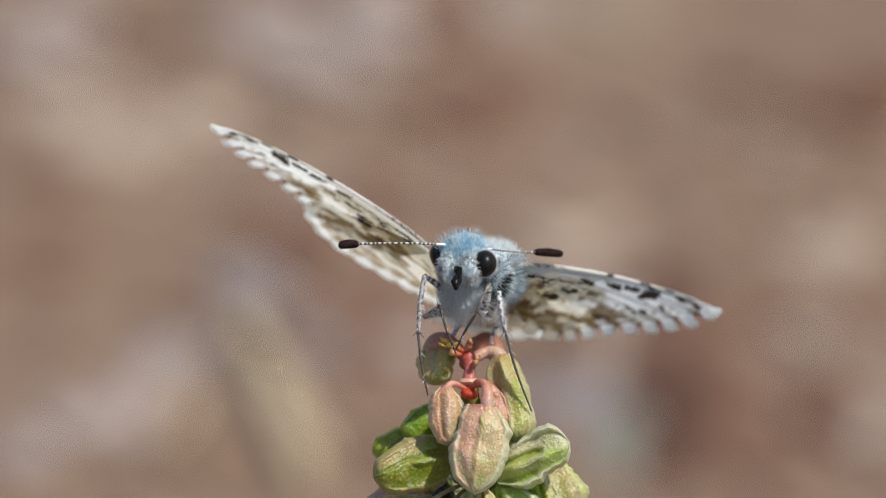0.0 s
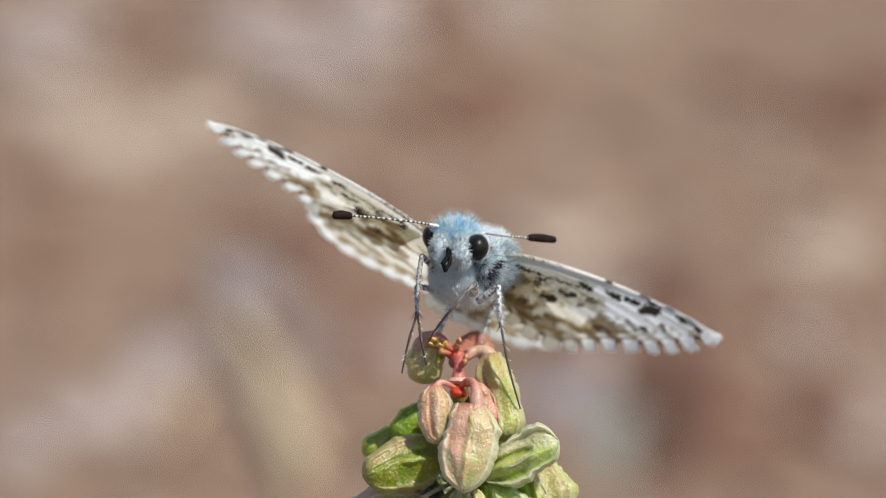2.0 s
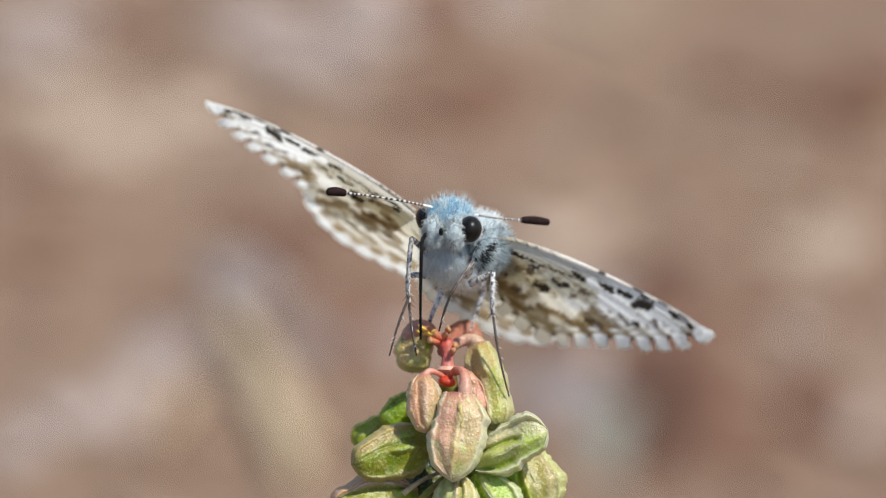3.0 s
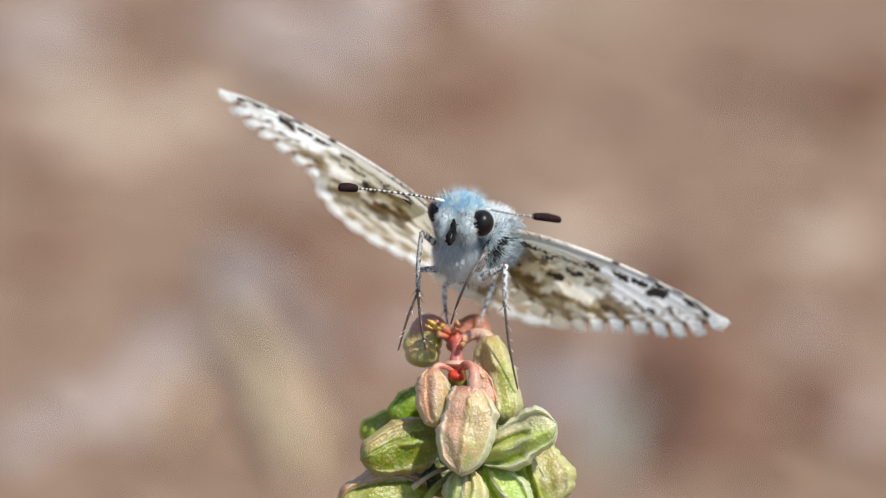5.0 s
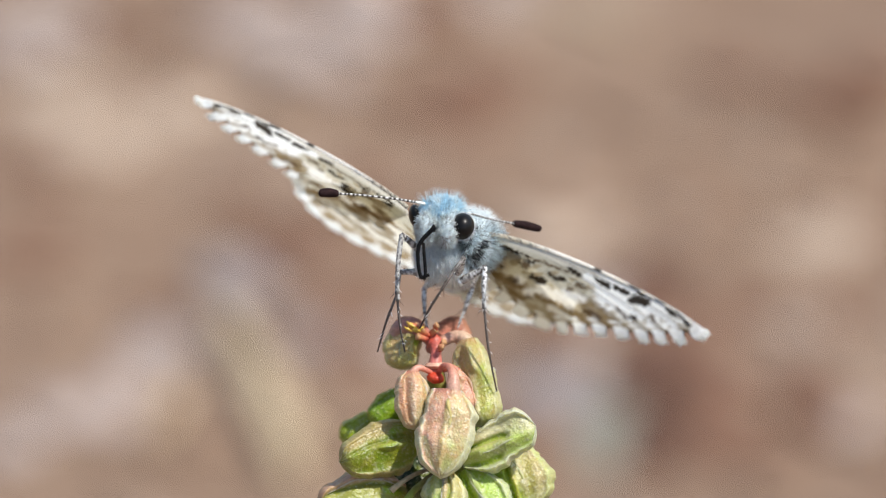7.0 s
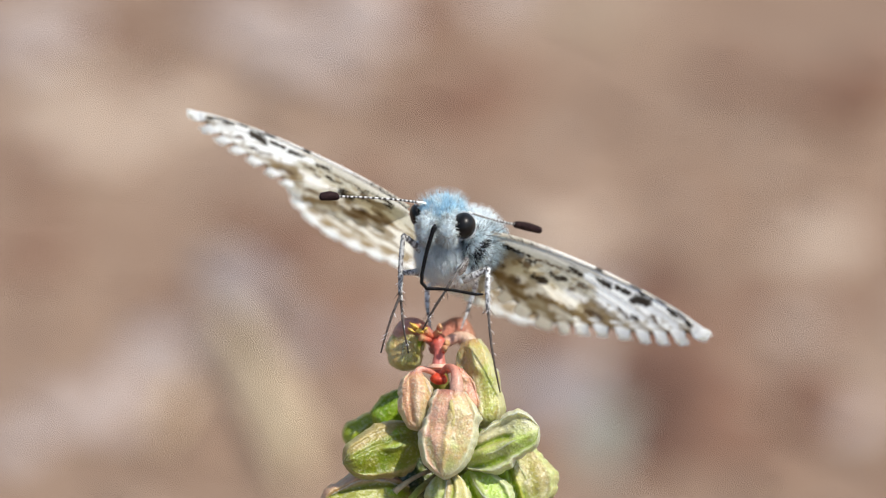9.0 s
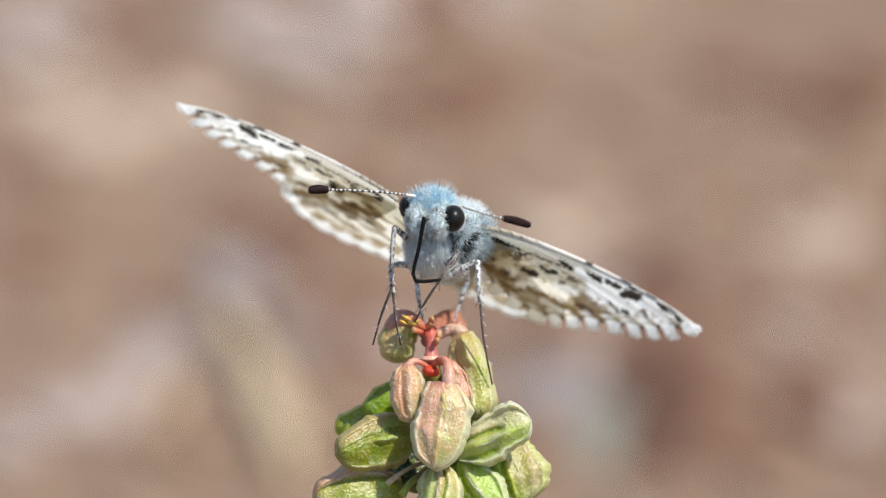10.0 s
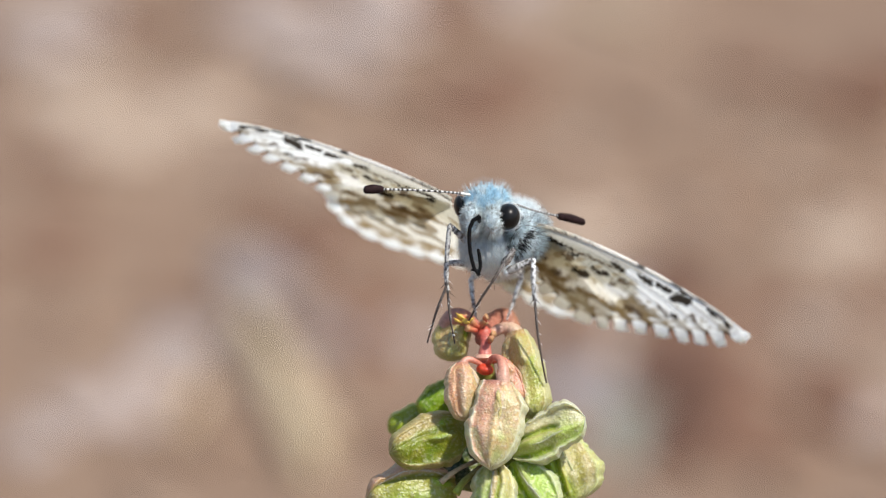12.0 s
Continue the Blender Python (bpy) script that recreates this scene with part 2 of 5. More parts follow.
def make_ground():
    verts, faces = [], []
    radii = [0.0001] + [0.04 * k for k in range(1, 36)] + [1.55, 1.75, 2.0, 2.4, 3, 4, 6, 12, 40, 200, 2000]
    n = 128
    for r in radii:
        for j in range(n):
            a = 2 * math.pi * j / n
            x, y = r * math.cos(a), r * math.sin(a) + 0.6
            verts.append((x, y, ground_height(x, y) if r < 30 else 0))
    me = mesh_of("ground", verts, grid_faces(len(radii), n, True), SOIL, scale=1)
    tagged(new("ground", me), "bare dry brown soil with fine crumbs and litter", "ground", kind="structure")


def rock(name, x, y, size, mat, label, seed, turn=0.0):
    rng = random.Random(seed)
    off = Vector((rng.uniform(0, 50), rng.uniform(0, 50), 0))

    def warp(v):
        u = v.normalized()
        k = 1 + 0.34 * noise.noise(u * 1.3 + off) + 0.14 * noise.noise(u * 4 + off)
        return Vector((v.x * k, v.y * k, v.z * k))
    verts, faces = ball((0, 0, 0), size, 14, 20, warp)
    ob = new(name, mesh_of(name, verts, faces, mat, scale=1))
    ob.matrix_basis = pose(x, y, ground_height(x, y) + size[2] * 0.4, 0, 0, turn)
    return tagged(ob, label, "stone", "stones on the soil")


def straw_stem(x0, y0, x1, y1, width, rise=0.0):
    """A hollow, jointed stem that lies on the soil; rise lifts its far end."""
    a = Vector((x0, y0, ground_height(x0, y0) + width))
    b = Vector((x1, y1, ground_height(x1, y1) + width + rise))
    mid = (a + b) / 2
    mid.z = max(mid.z, ground_height(mid.x, mid.y) + width)
    v, f, c = tube([a, mid, b], [width, width, width * 1.25, width, width * 0.95], 10, 24, None, 0.25)
    return tagged(new("straw_stem", mesh_of("straw_stem", v, f, STRAW, scale=1)),
                  "broken pale yellow straw stem lying on the soil", "dry stem", "straw stems on the soil")


make_ground()

for n, (x, y, size, mat, turn) in enumerate((
        (-0.128, 0.838, (0.0092, 0.0130, 0.0038), LAVENDER, -59),
        (-0.114, 0.856, (0.0099, 0.0156, 0.0045), LAVENDER, 50),
        (-0.118, 0.825, (0.0074, 0.0103, 0.0030), LAVENDER, -4),
        (-0.063, 0.846, (0.0071, 0.0120, 0.0032), LAVENDER, -35),
        (-0.052, 0.859, (0.0080, 0.0136, 0.0036), LAVENDER, 47),
        (-0.055, 0.829, (0.0068, 0.0112, 0.0031), LAVENDER, -32),
        (-0.042, 0.818, (0.0109, 0.0158, 0.0046), LAVENDER, -6),
        (-0.024, 0.841, (0.0116, 0.0198, 0.0052), LAVENDER, 29),
        (-0.029, 0.805, (0.0077, 0.0126, 0.0035), LAVENDER, 17),
        (-0.024, 0.868, (0.0103, 0.0115, 0.0034), LAVENDER, -24),
        (-0.117, 0.793, (0.0099, 0.0090, 0.0026), PALESTONE, -57),
        (-0.101, 0.807, (0.0097, 0.0107, 0.0032), PALESTONE, -27),
        (-0.106, 0.787, (0.0084, 0.0078, 0.0023), PALESTONE, -46),
        (0.010, 0.868, (0.0071, 0.0075, 0.0022), LAVENDER, 37),
        (0.023, 0.879, (0.0087, 0.0077, 0.0023), LAVENDER, 6),
        (0.017, 0.859, (0.0051, 0.0053, 0.0016), LAVENDER, 17),
        (-0.102, 0.759, (0.0096, 0.0106, 0.0031), PALESTONE, -56),
        (-0.085, 0.771, (0.0117, 0.0116, 0.0034), PALESTONE, 5),
        (-0.090, 0.753, (0.0079, 0.0079, 0.0023), PALESTONE, 49),
        (-0.071, 0.785, (0.0096, 0.0124, 0.0037), PALESTONE, 40),
        (0.025, 0.703, (0.0089, 0.0151, 0.0040), PALESTONE, 34),
        (0.041, 0.711, (0.0052, 0.0089, 0.0023), PALESTONE, -32),
        (0.039, 0.661, (0.0071, 0.0120, 0.0032), LAVENDER, 37),
        (0.035, 0.625, (0.0055, 0.0093, 0.0025), PALESTONE, -39),
        (-0.081, 0.577, (0.0061, 0.0104, 0.0027), LAVENDER, -14),
        (-0.072, 0.587, (0.0067, 0.0114, 0.0030), LAVENDER, -26),
        (-0.073, 0.570, (0.0049, 0.0083, 0.0022), LAVENDER, 4),
        (-0.088, 0.574, (0.0058, 0.0099, 0.0026), LAVENDER, 30),
        (-0.096, 0.559, (0.0076, 0.0099, 0.0029), LAVENDER, -11),
        (-0.071, 0.607, (0.0060, 0.0102, 0.0027), LAVENDER, -16),
        (-0.066, 0.622, (0.0082, 0.0091, 0.0027), SLATE, 20),
        (-0.052, 0.668, (0.0093, 0.0158, 0.0042), SLATE, 29),
        (-0.034, 0.628, (0.0062, 0.0105, 0.0028), SLATE, 30),
        (0.020, 0.589, (0.0070, 0.0118, 0.0031), SLATE, 4),
        (0.031, 0.600, (0.0073, 0.0124, 0.0033), SLATE, -25),
        (0.028, 0.580, (0.0049, 0.0083, 0.0022), SLATE, 20),
        (0.095, 0.574, (0.0052, 0.0088, 0.0023), LAVENDER, -21),
        (0.091, 0.699, (0.0080, 0.0079, 0.0023), PALESTONE, -3),
        (0.105, 0.706, (0.0081, 0.0089, 0.0026), PALESTONE, 5),
        (0.100, 0.695, (0.0071, 0.0064, 0.0019), PALESTONE, 6),
        (-0.013, 0.619, (0.0061, 0.0104, 0.0027), LAVENDER, -39))):
    label = {LAVENDER: "lilac-grey rounded stone half buried in dry soil", PALESTONE: "beige rounded stone on dry soil",
             SLATE: "blue-grey rounded stone on dry soil"}[mat]
    rock("stone", x, y, size, mat, label, n + 3, turn)
for n, (x, y, size, mat, turn) in enumerate((
        (0.051, 0.648, (0.0077, 0.0131, 0.0035), BARK, 5),
        (0.048, 0.672, (0.0070, 0.0119, 0.0032), DARKLITTER, 53),
        (0.060, 0.689, (0.0066, 0.0111, 0.0029), DARKLITTER, -53),
        (0.055, 0.660, (0.0059, 0.0101, 0.0027), DARKLITTER, 37),
        (0.058, 0.622, (0.0082, 0.0139, 0.0037), BARK, 12),
        (0.045, 0.607, (0.0087, 0.0148, 0.0039), DARKLITTER, -20),
        (0.043, 0.588, (0.0068, 0.0115, 0.0030), DARKLITTER, -35),
        (0.057, 0.603, (0.0080, 0.0136, 0.0036), DARKLITTER, 12),
        (0.050, 0.575, (0.0055, 0.0093, 0.0025), DARKLITTER, -56),
        (0.046, 0.564, (0.0068, 0.0115, 0.0030), DARKLITTER, -12),
        (0.057, 0.576, (0.0065, 0.0111, 0.0029), DARKLITTER, 41),
        (0.052, 0.555, (0.0056, 0.0095, 0.0025), DARKLITTER, 8),
        (0.063, 0.574, (0.0084, 0.0143, 0.0038), BARK, -35),
        (0.077, 0.603, (0.0067, 0.0067, 0.0020), BARK, -15),
        (0.088, 0.610, (0.0063, 0.0072, 0.0021), BARK, -21),
        (0.083, 0.600, (0.0056, 0.0064, 0.0019), BARK, -5),
        (0.065, 0.558, (0.0058, 0.0062, 0.0018), BARK, -38),
        (0.075, 0.561, (0.0062, 0.0075, 0.0022), BARK, -48),
        (0.072, 0.553, (0.0045, 0.0048, 0.0014), BARK, -35),
        (-0.047, 0.689, (0.0076, 0.0114, 0.0033), BARK, 55),
        (-0.035, 0.702, (0.0082, 0.0139, 0.0037), BARK, 47),
        (-0.039, 0.678, (0.0066, 0.0087, 0.0026), BARK, 38),
        (-0.028, 0.675, (0.0065, 0.0080, 0.0024), BARK, 20),
        (-0.002, 0.790, (0.0118, 0.0123, 0.0036), BARK, 26),
        (0.016, 0.807, (0.0104, 0.0140, 0.0041), BARK, -21),
        (0.009, 0.777, (0.0082, 0.0101, 0.0030), BARK, -14),
        (-0.004, 0.846, (0.0109, 0.0169, 0.0049), BARK, 9),
        (-0.097, 0.851, (0.0101, 0.0113, 0.0033), BARK, 14),
        (-0.110, 0.681, (0.0066, 0.0079, 0.0023), BARK, -43),
        (-0.101, 0.689, (0.0079, 0.0073, 0.0022), BARK, 59),
        (-0.102, 0.674, (0.0059, 0.0062, 0.0018), BARK, 17),
        (0.105, 0.784, (0.0113, 0.0139, 0.0041), BARK, 17),
        (0.125, 0.796, (0.0114, 0.0142, 0.0042), BARK, -17),
        (0.115, 0.771, (0.0083, 0.0098, 0.0029), BARK, 43),
        (0.084, 0.805, (0.0097, 0.0109, 0.0032), BARK, 16),
        (-0.071, 0.653, (0.0070, 0.0063, 0.0018), BARK, -23),
        (-0.109, 0.730, (0.0091, 0.0085, 0.0025), BARK, 6),
        (0.063, 0.648, (0.0063, 0.0094, 0.0028), BARK, -28),
        (0.064, 0.607, (0.0087, 0.0135, 0.0039), BARK, -11),
        (0.087, 0.583, (0.0085, 0.0116, 0.0034), BARK, 7),
        (-0.010, 0.558, (0.0082, 0.0113, 0.0033), BARK, 8),
        (0.010, 0.554, (0.0060, 0.0073, 0.0022), BARK, -26),
        (0.019, 0.564, (0.0065, 0.0098, 0.0029), BARK, 45),
        (0.016, 0.547, (0.0049, 0.0070, 0.0021), BARK, 49),
        (-0.018, 0.648, (0.0077, 0.0109, 0.0032), BARK, -16),
        (0.077, 0.654, (0.0084, 0.0094, 0.0028), BARK, -35),
        (0.098, 0.648, (0.0077, 0.0094, 0.0028), BARK, -30),
        (-0.055, 0.730, (0.0083, 0.0085, 0.0025), BARK, -23),
        (-0.031, 0.635, (0.0083, 0.0141, 0.0037), BARK, 14),
        (-0.019, 0.607, (0.0067, 0.0114, 0.0030), BARK, -24),
        (0.029, 0.616, (0.0074, 0.0122, 0.0033), BARK, 31),
        (0.032, 0.648, (0.0063, 0.0094, 0.0028), BARK, -9),
        (0.031, 0.565, (0.0043, 0.0073, 0.0019), SAGE, -57),
        (0.039, 0.581, (0.0056, 0.0095, 0.0025), SAGE, -35),
        (0.035, 0.558, (0.0034, 0.0058, 0.0015), SAGE, -21),
        (0.037, 0.558, (0.0057, 0.0097, 0.0026), SAGE, -23),
        (-0.022, 0.730, (0.0091, 0.0101, 0.0030), BARK, 23))):
    label = {DARKLITTER: "clump of dark red-brown rotten litter", BARK: "crumbly clump of red-brown litter", SAGE: "clump of grey-green dry leaves"}[mat]
    tagged(rock("litter_clump", x, y, size, mat, label, n + 40, turn), category="litter", group="litter clumps on the soil")
# more of the same all round the plant
rng = random.Random(31)
for n in range(34):
    d, a = rng.uniform(0.3, 1.6), rng.uniform(0.62, 2.52) + math.pi
    if n % 3 == 0:
        d, a = rng.uniform(1.0, 2.2), rng.uniform(0.1, 3.04)
    x, y, r = d * math.cos(a), 0.15 + d * math.sin(a), rng.uniform(0.006, 0.024)
    size = (r, r * rng.uniform(0.7, 1.4), r * rng.uniform(0.3, 0.5))
    if n % 2:
        rock("stone", x, y, size, rng.choice((LAVENDER, PALESTONE)), "rounded grey-brown stone on dry soil", n + 80, rng.uniform(0, 180))
    else:
        tagged(rock("litter_clump", x, y, size, BARK, "crumbly clump of red-brown litter", n + 80, rng.uniform(0, 180)), category="litter", group="litter clumps on the soil")


def make_gravel():
    rng = random.Random(77)
    verts, faces = [], []
    for _ in range(3200):
        d, way = 0.02 + 1.5 * rng.random() ** 1.05, rng.uniform(0, 6.283)
        x, y = d * math.cos(way), 0.65 + d * math.sin(way)
        r = rng.uniform(0.0018, 0.0058) * (1 + 0.5 * d)
        h, turn, o = r * rng.uniform(0.35, 0.8), rng.uniform(0, 6.28), len(verts)
        base = ground_height(x, y)
        long_ = rng.uniform(0.7, 1.8)
        for k, (zz, rr) in enumerate(((-0.3, 0.9), (0.35, 1.0), (0.85, 0.6))):
            for a in range(7):
                g = a / 7 * 6.283
                q = rr * r * rng.uniform(0.8, 1.15)
                px, py = math.cos(g) * q * long_, math.sin(g) * q
                verts.append((x + px * math.cos(turn) - py * math.sin(turn), y + px * math.sin(turn) + py * math.cos(turn), base + zz * h))
        for k in range(2):
            for a in range(7):
                b = (a + 1) % 7
                faces.append((o + k * 7 + a, o + k * 7 + b, o + k * 7 + 7 + b, o + k * 7 + 7 + a))
        faces.append(tuple(o + 14 + a for a in range(7)))
    m, nt, nodes, links, p = material("mixed_gravel")
    geo = nodes.new("ShaderNodeNewGeometry")
    r = ramp_node(nt, geo.outputs["Random Per Island"], [(0.0, (0.135, 0.079, 0.050)), (0.3, (0.180, 0.108, 0.068)), (0.6, (0.234, 0.153, 0.099)), (0.85, (0.279, 0.203, 0.149)), (1.0, (0.324, 0.252, 0.198))])
    links.new(r.outputs[0], p.inputs["Base Color"])
    p.inputs["Roughness"].default_value = 0.9
    tagged(new("gravel", mesh_of("gravel", verts, faces, m, scale=1)), "loose brown and grey gravel with litter crumbs", "gravel", kind="stuff")


make_gravel()
straw_stem(-0.052, 0.635, -0.030, 0.550, 0.0034)
straw_stem(-0.048, 0.614, -0.031, 0.535, 0.0028)
straw_stem(-0.063, 0.555, -0.059, 0.586, 0.0014)
straw_stem(0.034, 0.865, 0.057, 0.846, 0.0020)


# ---------------------------------------------------------------- flower spike
def stretch(a, b):
    """The turn that takes the z axis to the way from a to b."""
    z = (Vector(b) - Vector(a)).normalized()
    y = Vector((0, 1, 0)) - z * z.y
    if y.length < 0.05:
        y = Vector((0, 0, 1)) - z * z.z
    y.normalize()
    x = y.cross(z)
    return Matrix((x, y, z)).transposed().to_4x4()


GREEN, GAP_SHADE, LIME, PALEGREEN = (0.15, 0.245, 0.015), (0.03, 0.065, 0.006), (0.36, 0.45, 0.045), (0.52, 0.58, 0.17)
CREAM, PINK, ROSE, ORANGE = (0.68, 0.56, 0.34), (0.84, 0.50, 0.37), (0.62, 0.20, 0.18), (0.62, 0.33, 0.15)
PAPER = (0.86, 0.84, 0.70)


STEPS = (0.0, 0.12, 0.25, 0.45, 0.65, 0.82, 0.93, 1.0)
ROUND = (0.30, 0.62, 0.86, 1.0, 0.98, 0.92, 0.85, 0.70)


def profile(widths, rows):
    """The half widths at even steps from top to tip, smoothed."""
    w = np.interp(np.linspace(0, 1, rows), STEPS, widths)
    t = np.linspace(0, 1, rows)
    w = w * np.sqrt(np.clip(1 - np.clip((t - 0.82) / 0.18, 0, 1) ** 2, 0.0004, 1))
    padded = np.concatenate([np.repeat(w[0], 4), w, np.repeat(w[-1], 4)])
    w = np.convolve(padded, np.array([1, 2, 3, 4, 5, 4, 3, 2, 1]) / 25, "valid")
    w[-3:] *= (0.8, 0.5, 0.01)
    return w


def seed_pod(parent, top, tip, left, right, depth, seed, core, other, rim, blush, label="", roll=0.0,
             warts=0.05, lip=0.14, ridges=(), seams=(), crumple=0.22):
    """A fleshy, warty pod that hangs from top to tip.
    left, right: half widths on its two sides at STEPS, in mm; core, other, rim: colours of its two sides and its thick
    lips;
    blush: how pink it is; roll: turn about its own length; lip: height of the swollen lips;
    ridges: (place across at the start, at the end, start, end, half width, height, colour), a furrow where the height
    is negative, its darker colour partly tint and partly painted crease shade;
    seams: (place across, start, end, radius, colour)."""
    top, tip = Vector(top), Vector(tip)
    length = (tip - top).length
    rows, front, back = 76, 72, 26
    lw, rw = profile(left, rows), profile(right, rows)
    widest = max(lw.max(), rw.max())
    verts, cols = [], []
    off = Vector((seed * 7.3, seed * 3.1, seed * 0.9))

    def surface(i, s, face):
        t = i / (rows - 1)
        k = int(i)
        w = (lw if s < 0 else rw)[k]
        full = (min(lw[k], rw[k]) / widest) ** 0.6
        q = abs(s)
        side = 1 if s > 0 else -1
        wave = noise.noise(Vector((t * 4.2, side * 3.3, seed * 1.9)))
        fine = noise.noise(Vector((t * 13, side * 5.1, seed * 0.7)))
        edge = smoothstep(0.72 - 0.6 * lip, 0.95, q)
        x = w * s * (1 + edge * (1 + 2.5 * lip) * (0.11 * wave + 0.06 * fine) + 0.14 * noise.noise(Vector((t * 2.0, side * 2.7, seed * 3.1)))) + 0.08 * w * noise.noise(Vector((t * 1.6, seed, 8)))
        body = max(0.0, 1 - q ** 2.5) ** 0.55
        y = face * depth / 2 * full * body * (1 if face < 0 else 0.8)
        pt = Vector((x, y, t * length))
        wart = 0.8 * max(0.0, noise.noise(pt * 5.6 + off)) + 0.9 * max(0.0, noise.noise(pt * 9.5 - off))
        tone, mark = None, 0.0
        if face < 0:
            y -= lip * (0.8 + 0.9 * wave) * math.exp(-((q - 0.84) / 0.10) ** 2) * min(1.0, full * 1.4)
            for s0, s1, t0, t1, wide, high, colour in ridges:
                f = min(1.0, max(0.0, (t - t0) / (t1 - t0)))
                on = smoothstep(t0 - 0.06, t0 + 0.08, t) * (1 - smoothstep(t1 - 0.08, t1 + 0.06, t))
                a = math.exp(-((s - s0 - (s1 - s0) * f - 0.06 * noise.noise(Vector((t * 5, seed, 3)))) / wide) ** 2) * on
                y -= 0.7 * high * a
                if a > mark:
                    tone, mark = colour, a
        fold = 1.0 * noise.noise(pt * 0.85 + off) + 0.10 * noise.noise(pt * 2.0 - off)
        y += face * (warts * wart * (0.35 + 0.65 * body) + crumple * fold * body) * full ** 0.5
        return Vector((x, y, (t + 0.012 * noise.noise(Vector((s * 5, t * 4, seed)))) * length)), wart, edge, tone, mark

    for i in range(rows):
        t = i / (rows - 1)
        for j in range(front + back):
            face = -1 if j < front else 1
            s = (-1 + 2 * j / (front - 1)) if face < 0 else (1 - 2 * (j - front + 0.5) / back)
            pt, wart, edge, tone, mark = surface(i, s, face)
            verts.append(pt)
            n1 = noise.noise(pt * 0.7 + off * 1.7) * 0.5 + 0.5
            n2 = noise.noise(pt * 2.1 + off) * 0.5 + 0.5
            n3 = noise.noise(pt * 5.5 - off) * 0.5 + 0.5
            c = blend(core, other, smoothstep(-0.35, 0.45, s + 1.1 * (n1 - 0.5)))
            c = blend(c, PALEGREEN, 0.3 * smoothstep(0.5, 0.75, n2))
            # pale crests, darker furrows: the pod's own tint plus crease shade put into the colour
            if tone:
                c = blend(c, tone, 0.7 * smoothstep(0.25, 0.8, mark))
            c = blend(c, PINK, min(1, blush) * smoothstep(0.36, 0.66, 0.6 - 0.5 * n1 + 0.5 * n2 * 0.9 + 0.35 * (0.35 - t)) * (0.55 + 0.25 * smoothstep(0.35, 0.65, n3)))
            c = blend(c, PAPER, min(0.5, 7.0 * warts) * smoothstep(0.25, 0.55, wart))
            c = blend(c, ROSE, min(1, blush) * 0.6 * (1 - smoothstep(0.0, 0.12, t)))
            c = blend(c, rim, 0.85 * smoothstep(0.25, 0.75, edge) * (0.45 + 0.55 * smoothstep(0.3, 0.55, n2)))
            c = blend(c, rim, 0.4 * smoothstep(0.82, 1.0, t))
            grey = 0.3 * c[0] + 0.6 * c[1] + 0.1 * c[2]
            cols.append(tuple(max(0.006, grey + (v - grey) * 1.32) * 0.585 for v in c))
    me = mesh_of("pod", verts, grid_faces(rows, front + back, True), POD, cols)
    pod = part("pod", me, parent, label, Matrix.Translation(top * MM) @ stretch(top, tip) @ pose(0, 0, 0, 0, 0, roll))
    for s, t0, t1, r, tone in seams:
        line = [surface((t0 + (t1 - t0) * n / 8) * (rows - 1), s + 0.05 * math.sin(n * 0.7 + seed), -1)[0] + Vector((0, r * 0.45, 0)) for n in range(9)]
        v, f, c = tube(line, [r * 0.3, r * 0.9, r * 0.75, r * 0.8, r * 0.2], 10, 30, lambda t, a: tuple(0.6 * q for q in tone), 0.5, seed)
        part("seam", mesh_of("seam", v, f, POD, c), pod, "raised pale seam")
    return pod


def sized(a, table=ROUND):
    return tuple(a * v for v in table)


def stalk_part(name, parent, points, radii, col_a, col_b, label="", n=22, rough=0.15):
    v, f, c = tube(points, radii, 10, n, lambda t, a: blend(blend(col_a, col_b, t), (0.7, 0.6, 0.4), 0.06 + 0.06 * math.sin(a * 3)), rough, len(points))
    return part(name, mesh_of(name, v, f, STALK, c), parent, label)


